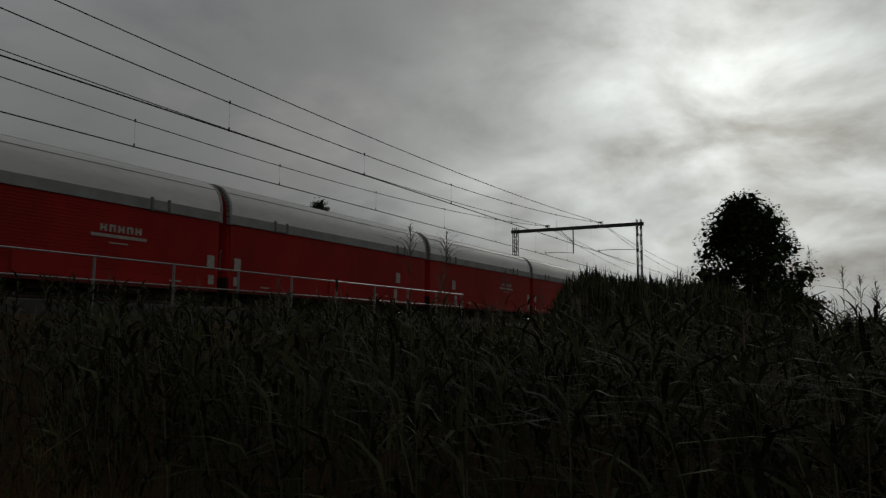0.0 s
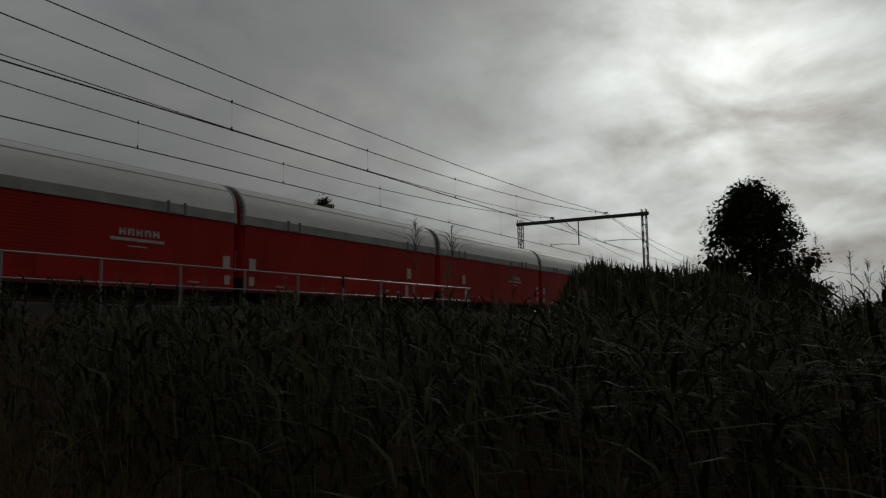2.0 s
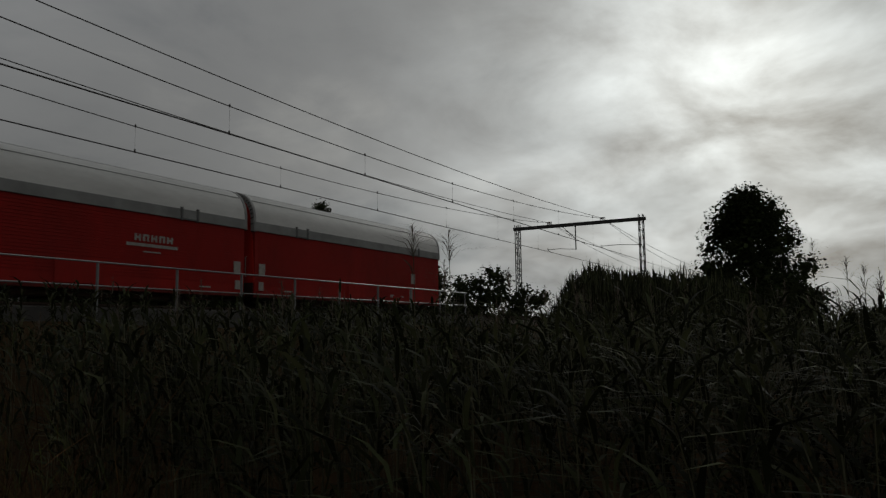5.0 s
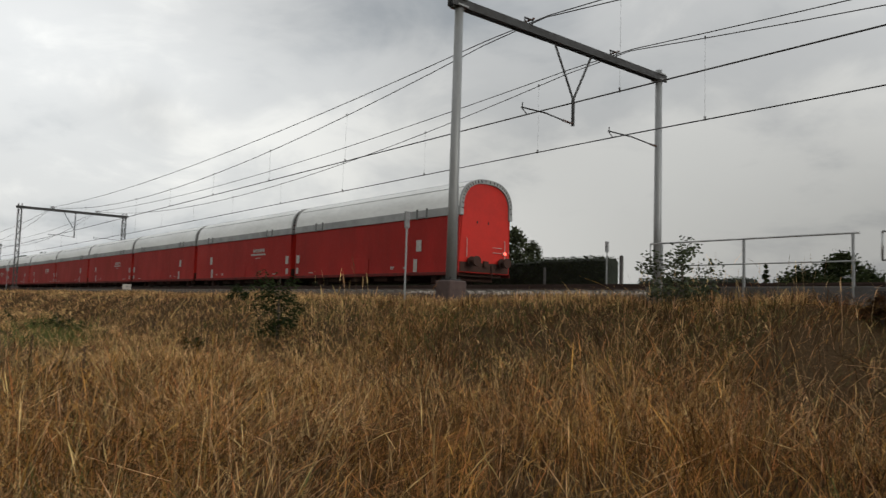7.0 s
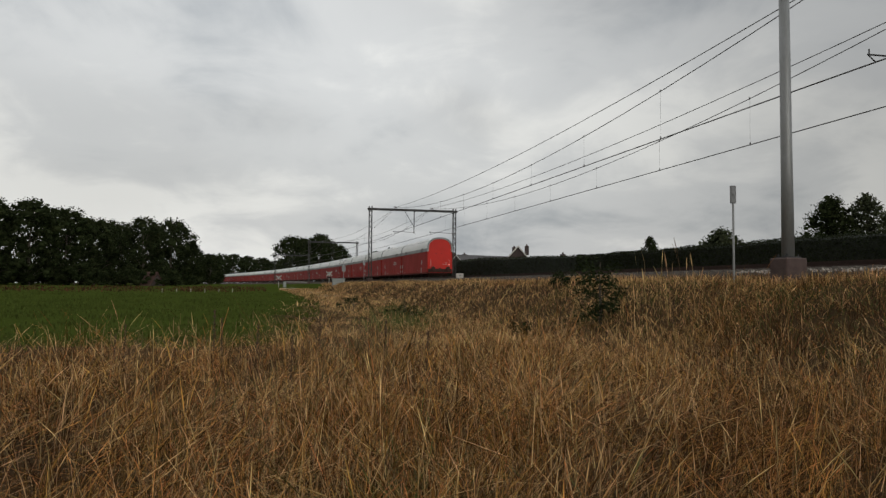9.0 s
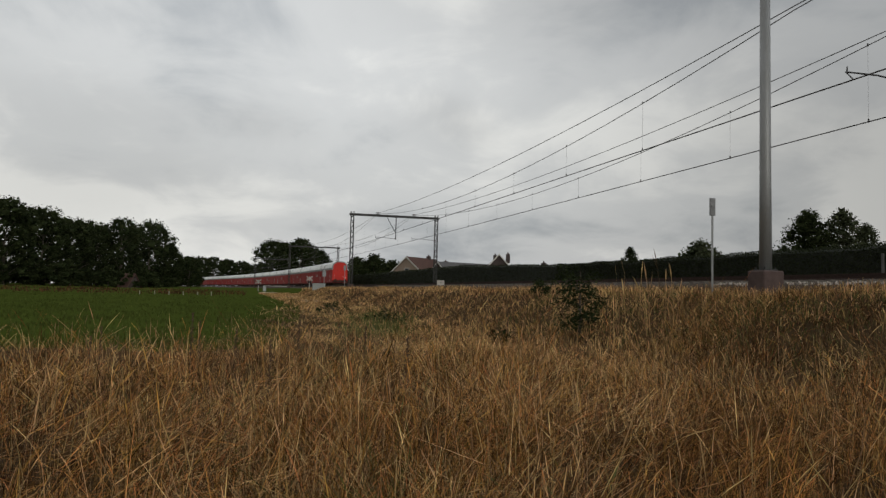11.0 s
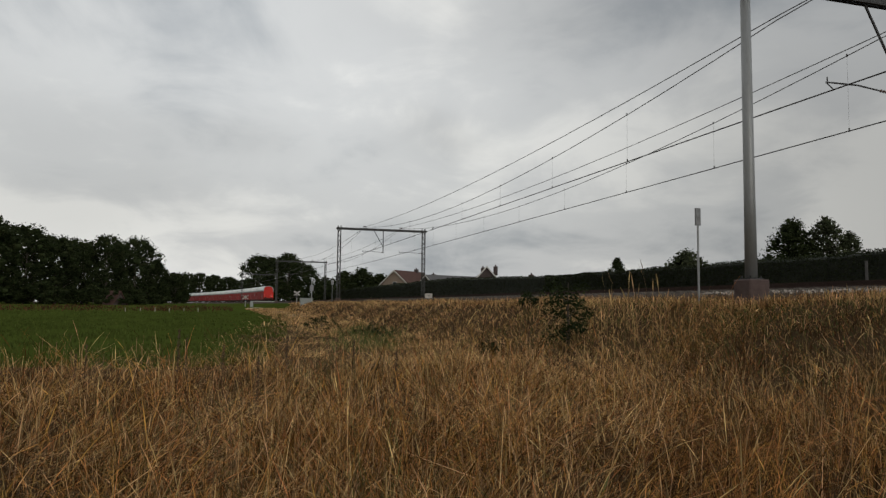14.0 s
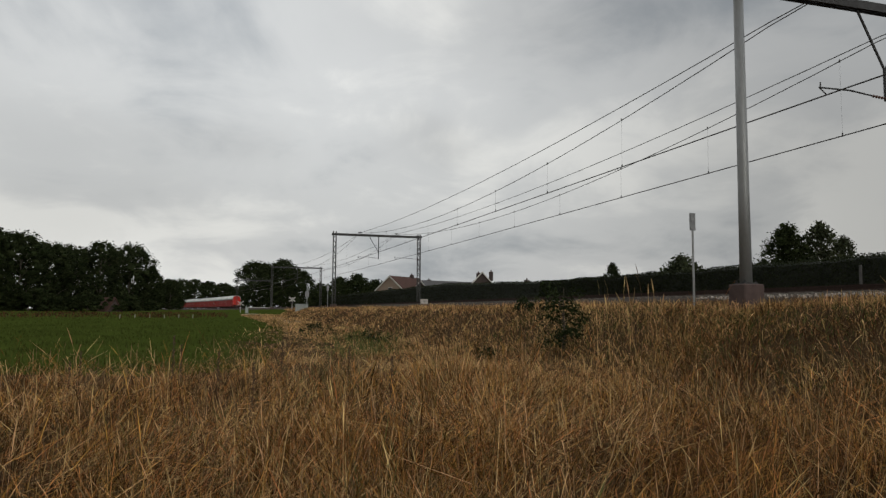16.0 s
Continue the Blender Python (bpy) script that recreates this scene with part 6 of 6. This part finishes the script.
    for i, (x, y, h, w) in enumerate([(-3.6, 13.3, 0.8, 0.9), (-2.6, 12.6, 0.6, 0.8), (4.4, 13.2, 1.2, 1.5), (0.3, 11.0, 0.6, 1.0), (-4.6, 12.6, 0.5, 0.7), (0.6, 9.0, 0.6, 1.0)]):
        tagged(tree(x, y, h, w, "bush", 330 + i, 1300, 0.05, "thatch", "brown dried weeds on the bank under the bridge", "weed", category="weed", flat=1.2, slim=0.3), group="weeds by the bridge")
    for i, (x, y, h, w) in enumerate([(-1.9, 30.6, 2.2, 2.6), (0.5, 31.6, 2.4, 2.8), (2.9, 31.0, 2.0, 2.6), (-4.4, 31.5, 2.2, 3.0), (5.0, 32.0, 2.2, 3.0)]):
        tagged(tree(x, y, h, w, "bush", 420 + i, 2200, 0.09, "lush", "green bush on the ditch bank beyond the bridge", "ditch_bush", category="bush"), group="bushes by the ditch")
    for i, (yw, d, h, w) in enumerate([(69, 24, 0.7, 1.0), (78, 34, 0.8, 2.4), (66, 30, 0.8, 1.2), (82, 40, 0.9, 2.6)]):
        x, y = at(yw, d)
        tagged(tree(x, y, h, w, "bush", 312 + i, 700, 0.05, "leaf", "small dark weed among the dry grass", "weed", category="weed"), group="weeds on the bank")


def dock(x, y, h, seed):
    """One stiff stem with whorls of dark dry seeds."""
    rng = np.random.default_rng(seed)
    d = empty("dock_weed", pose(x, y, float(land(x, y)) - 0.03))
    bm = tube(bmesh.new(), (0, 0, 0), (0.04 * h, 0.02, h), 0.006, 0.002, 5)
    part("stem", bm, "seed", d)
    k = 260
    u = 0.45 + 0.55 * rng.random(k)
    a = rng.uniform(0, 6.28, k)
    r = 0.05 * (1.25 - u) * rng.random(k) ** 0.5 * (0.5 + np.abs(np.sin(u * 40)))
    c = np.stack([0.04 * h * u + r * np.cos(a), 0.02 * u + r * np.sin(a), h * u], 1)
    vv, ff = leaf_quads(rng, c, np.full(k, 0.011), 1.0, 0.7)
    mesh_np("seed_head", vv, ff, "seed", d)
    return tagged(d, "dark brown seeding dock stem in the dry grass", "weed", "docks in the grass")


M["seed"] = material("dark_dry_seed", (0.075, 0.042, 0.022), 0.9, vary=0.2, bump=0, island=0.4)


def build_docks():
    rng = np.random.default_rng(61)
    for i in range(9):
        yw, d = rng.uniform(76, 99), rng.uniform(9, 15)
        x, y = at(yw, d)
        if y > 11.5 or x < -19:
            continue
        dock(x, y, rng.uniform(0.75, 1.15), 400 + i)
    for i, (yw, d, h) in enumerate(((68.7, 21.0, 1.15), (68.2, 21.4, 0.95), (61.3, 20.5, 1.2), (66.2, 23.0, 1.0), (72.0, 24.0, 1.0), (58.0, 18.5, 1.0))):
        dock(*at(yw, d), h, 430 + i)


def build_hedge():
    rng = np.random.default_rng(41)

    def hedge(name, xs, y0, y1, top, base, n, label):
        hd = empty(name)
        bm = bmesh.new()
        prev = None
        for x in xs:
            b = bend(x)
            zt = top(x)
            sec = [(y0 + 0.12, base - 0.5), (y0 + 0.1, zt - 0.25), (y0 + 0.3, zt - 0.12), (y1 - 0.3, zt - 0.12), (y1 - 0.1, zt - 0.25), (y1 - 0.12, base - 0.5)]
            ring = [bm.verts.new((x, y - b, z)) for y, z in sec]
            if prev:
                for i in range(6):
                    bm.faces.new((prev[i], prev[(i + 1) % 6], ring[(i + 1) % 6], ring[i]))
            else:
                bm.faces.new(ring[::-1])
            prev = ring
        bm.faces.new(prev)
        bmesh.ops.recalc_face_normals(bm, faces=bm.faces)
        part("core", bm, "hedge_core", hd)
        x = xs[0] + (xs[-1] - xs[0]) * rng.random(n) ** 1.0
        tz = np.array([top(a) for a in x])
        bd = np.array([bend(a) for a in x])
        on_top = rng.random(n) < 0.22
        y = np.where(on_top, rng.uniform(y0, y1, n), y0 + rng.normal(0.04, 0.06, n)) - bd
        z = np.where(on_top, tz - 0.1 + rng.normal(0, 0.05, n), base + (tz - base) * rng.random(n))
        size = 0.034 + 0.0006 * np.abs(x)
        v, f = leaf_quads(rng, np.stack([x, y, z], 1), size, 0.8)
        mesh_np("foliage", v, f, "hedge", hd)
        return tagged(hd, label, "hedge")

    wave = lambda x: 0.035 * math.sin(x * 0.7) + 0.025 * math.sin(x * 1.9 + 1)
    hedge("tall_hedge", list(np.arange(-60, -22.5, 1.2)) + [-22.3], 28.0, 29.2, lambda x: 4.3 + wave(x) + 0.004 * max(0, -x - 45), 1.9, 30000, "tall clipped dark green hedge along the line")
    hedge("long_hedge", list(np.arange(-172, -60, 3.0)) + [-60.2], 28.0, 29.6, lambda x: 4.36 + wave(x * 0.6) + 0.75 * min(1, max(0, (-x - 58) / 30)), 1.9, 20000, "long clipped dark green hedge behind the line")
    hedge("low_hedge", list(np.arange(-22.0, -15.9, 0.8)), 30.2, 31.4, lambda x: 3.35 + 0.4 * wave(x), 1.2, 3500, "lower dark hedge beside the tall one")


build_grass()
build_reeds()
build_trees()
build_docks()
build_hedge()


# ---------------------------------------------------------------- small things along the line
def sign_post(name, x, y, z0, z1, plate_w, plate_h, label, plate_mat="sign_dark", round_top=False):
    s = empty(name, pose(x, y, 0))
    part("pole", tube(bmesh.new(), (0, 0, z0 - 0.3), (0, 0, z1), 0.032, 0.028, 8), "mast", s)
    bm = boxbm(-0.03, -plate_w / 2, z1 - plate_h, 0.03, plate_w / 2, z1 + 0.02, bev=0.008)
    part("plate", bm, plate_mat, s)
    part("clamp", boxbm(-0.05, -0.06, z1 - plate_h * 0.5, 0.05, 0.06, z1 - plate_h * 0.5 + 0.06), "sign_dark", s)
    return tagged(s, label, "sign post", "marker posts")


def build_signs():
    sign_post("distance_marker", -17.97, 13.2, 1.75, 4.45, 0.17, 0.48, "narrow grey distance marker on a thin pole")
    sign_post("signal_marker", -20.7, 26.2, 1.8, 4.72, 0.2, 0.45, "dark marker on a thin pole across the line")
    sign_post("distance_marker", -84.5, 13.0, 1.75, 4.45, 0.26, 0.55, "narrow grey distance marker on a thin pole")
    sign_post("low_marker", -47.0, 13.6, 1.75, 2.4, 0.5, 0.3, "low white marker plate beside the track", "white")
    p = empty("hedge_post", pose(-25.7, 27.6, 0))
    part("pole", boxbm(-0.05, -0.05, 1.6, 0.05, 0.05, 3.78, bev=0.01), "concrete", p)
    tagged(p, "pale concrete post in front of the hedge", "fence post")
    p = empty("hedge_end_post", pose(-21.2, 27.9, 0))
    part("pole", boxbm(-0.07, -0.07, 1.6, 0.07, 0.07, 4.25, bev=0.01), "concrete", p)
    tagged(p, "grey concrete post at the hedge end", "fence post")


def build_crossing():
    c = empty("relay_cabinet", pose(-105.5, 12.6, 0))
    part("body", boxbm(-0.5, -0.85, 0.5, 0.5, 0.85, 2.45, bev=0.03), "cabinet", c)
    part("roof", boxbm(-0.56, -0.92, 2.45, 0.56, 0.92, 2.53, bev=0.02), "cabinet", c)
    part("plinth", boxbm(-0.55, -0.9, 0.3, 0.55, 0.9, 0.55), "concrete", c)
    tagged(c, "grey-green relay cabinet beside the level crossing", "cabinet")
    m = empty("crossing_mast", pose(-104.5, 13.2, 0))
    part("pole", tube(bmesh.new(), (0, 0, 1.0), (0, 0, 4.9), 0.06, 0.05, 8), "railing", m)
    part("housing", boxbm(-0.12, -0.25, 3.5, 0.12, 0.25, 4.3, bev=0.02), "sign_dark", m)
    part("hood", tubes([(0, 0, 4.9), (0, 0.15, 5.05), (0, 0.4, 5.05)], 0.05), "railing", m)
    tagged(m, "grey mast with a box by the level crossing", "signal mast")
    for x, y, big, lab in ((-116.0, 12.4, 0.75, "white crossbuck on a post with warning lamps"), (-152.0, 6.2, 0.9, "white crossbuck on a post beside the road")):
        z = float(land(x, y))
        s = empty("crossbuck", pose(x, y, z, 0, 0, 0))
        part("pole", tube(bmesh.new(), (0, 0, -0.2), (0, 0, 2.6 * big), 0.06, seg=8), "white", s)
        for a in (35, -35):
            bm = boxbm(-0.03, -0.75 * big, -0.09, 0.03, 0.75 * big, 0.09, bev=0.006)
            arm = part("arm", bm, "white", s)
            arm.matrix_basis = pose(0.08, 0, 2.2 * big, a, 0, 0)
        part("lamp_board", boxbm(0.05, -0.3, 1.3 * big, 0.13, 0.3, 1.62 * big, bev=0.02), "rubber", s)
        tagged(s, lab, "crossbuck", "level crossing signs")
    b = empty("barrier", pose(-150.0, 7.5, float(land(-150, 7.5))))
    part("boom", boxbm(-0.05, -0.3, 0.95, 0.05, 4.2, 1.08, bev=0.01), "white", b)
    part("drive", boxbm(-0.25, -0.45, -0.1, 0.25, 0.1, 1.05, bev=0.03), "cabinet", b)
    tagged(b, "white half barrier at the level crossing", "barrier")
    # posts along the far edge of the meadow
    first = None
    for i in range(6):
        x, y = at(91.0 + 0.98 * i, 96)
        if first is None:
            first = empty("fence_post", pose(x, y, float(land(x, y))))
            part("stake", tube(bmesh.new(), (0, 0, -0.2), (0.02, 0, 0.42), 0.05, 0.04, 7), "stake", first)
            tagged(first, "pale weathered wooden fence stake at the meadow edge", "fence post", "meadow fence posts")
        else:
            copy_thing(first, pose(x, y, float(land(x, y)), 0, 3 * math.sin(i * 2.1), 40 * i))
    # sandy track along the meadow
    bm = bmesh.new()
    prev = None
    for i in range(13):
        x = -70 - i * 5.0
        yc = 7.6 + 0.9 * math.sin(i * 0.5) - bend(x)
        ring = [bm.verts.new((x, yc + dy, float(land(x, yc + dy)) + 0.05)) for dy in (-1.4, -0.5, 0.5, 1.4)]
        if prev:
            for a in range(3):
                bm.faces.new((prev[a], prev[a + 1], ring[a + 1], ring[a]))
        prev = ring
    tagged(part("sandy_track", bm, "sand"), "pale sandy track beside the meadow", "track", kind="structure")


M["stake"] = material("weathered_stake_wood", (0.34, 0.31, 0.25), 0.9, vary=0.25, scale=6, bump=0.3)
M["sand"] = material("pale_dry_sand", (0.42, 0.33, 0.22), 0.95, vary=0.2, scale=1.0, fine=12, bump=0.3, second=(0.30, 0.22, 0.13))


def house(name, x, y, z0, turn, wid, deep, eave, apex, wall, roof, label, chimneys=(), windows=(), trim=True):
    """A house whose gable end faces -x of its own space; ridge along x."""
    h = empty(name, pose(x, y, z0, 0, 0, turn))
    sec = [(-wid / 2, -0.5), (wid / 2, -0.5), (wid / 2, eave), (0, apex), (-wid / 2, eave)]
    part("wall", prism_x(bmesh.new(), sec, -deep / 2, deep / 2), wall, h)
    for s in (-1, 1):
        n = Vector((0, (apex - eave), s * wid / 2)).normalized()
        k = (apex - eave) / (wid / 2)
        ov = 0.4
        a = (s * (wid / 2 + ov), eave - k * ov)
        sec = [(s * 0.0, apex + 0.02), a, (a[0], a[1] + 0.18), (0, apex + 0.2)]
        part("roof", prism_x(bmesh.new(), sec, -deep / 2 - 0.35, deep / 2 + 0.35), roof, h)
        sec = [(0, apex + 0.2), (a[0], a[1] + 0.18), (a[0], a[1] - 0.06), (0, apex - 0.06)]
        if trim:
            part("bargeboard", prism_x(bmesh.new(), sec, -deep / 2 - 0.4, -deep / 2 - 0.352), "plaster", h)
    for cx, cy, ch in chimneys:
        c = part("chimney", boxbm(cx - 0.35, cy - 0.35, apex - 1.2, cx + 0.35, cy + 0.35, apex + ch, bev=0.03), "brick", h)
        part("pot", tube(bmesh.new(), (cx, cy, apex + ch), (cx, cy, apex + ch + 0.3), 0.13, 0.11, 8), "roof_tile", c)
    for wy, wz, ww, wh in windows:
        win = part("window", boxbm(-deep / 2 - 0.03, wy - ww / 2, wz, -deep / 2 + 0.02, wy + ww / 2, wz + wh), "plaster", h)
        part("pane", boxbm(-deep / 2 - 0.04, wy - ww / 2 + 0.07, wz + 0.07, -deep / 2 - 0.031, wy + ww / 2 - 0.07, wz + wh - 0.07), "glass", win)
    return tagged(h, label, "house", "houses behind the line")


def build_houses():
    def put(yw, d):
        x, y = at(yw, d)
        return x, y, float(land(x, y)) - 0.2
    x, y, z = put(75.4, 150)
    house("gable_house", x, y, z, 135, 7.0, 11.0, 4.6, 7.6, "beige", "roof_tile", "beige house with a red-brown tiled gable roof", [(3.0, 0.0, 0.7)], [(-1.3, 1.4, 1.1, 1.3), (1.3, 1.4, 1.1, 1.3), (0, 4.3, 1.0, 1.2)])
    x, y, z = put(71.9, 152)
    house("long_house", x, y, z, 180 - 70, 8.0, 14.0, 3.9, 6.9, "brick", "roof_dark", "long house with a dark tiled roof behind the hedge", [(-5.0, 0.4, 0.35), (6.5, 0.0, 0.3)])
    x, y, z = put(69.4, 125)
    house("gabled_house", x, y, z, 160, 6.2, 9.0, 3.9, 7.4, "brick", "roof_dark", "gabled house with pale bargeboards and two chimneys", [(-1.0, -1.5, 0.3), (1.5, 0.6, 0.2)], [(0, 4.4, 1.1, 1.2)])
    x, y, z = put(65.6, 120)
    house("small_house", x, y, z, 180 + 24, 5.0, 8.0, 3.0, 5.6, "brick", "roof_tile", "small house whose gable tip shows over the hedge", [(1.0, 0.0, 0.6)])
    x, y, z = put(96.6, 166)
    house("barn", x, y, z, 180 + 40, 2.8, 3.2, 0.6, 2.9, "brick", "roof_tile", "low brown barn among the oaks", trim=False)


build_signs()
build_crossing()
build_houses()


motions()
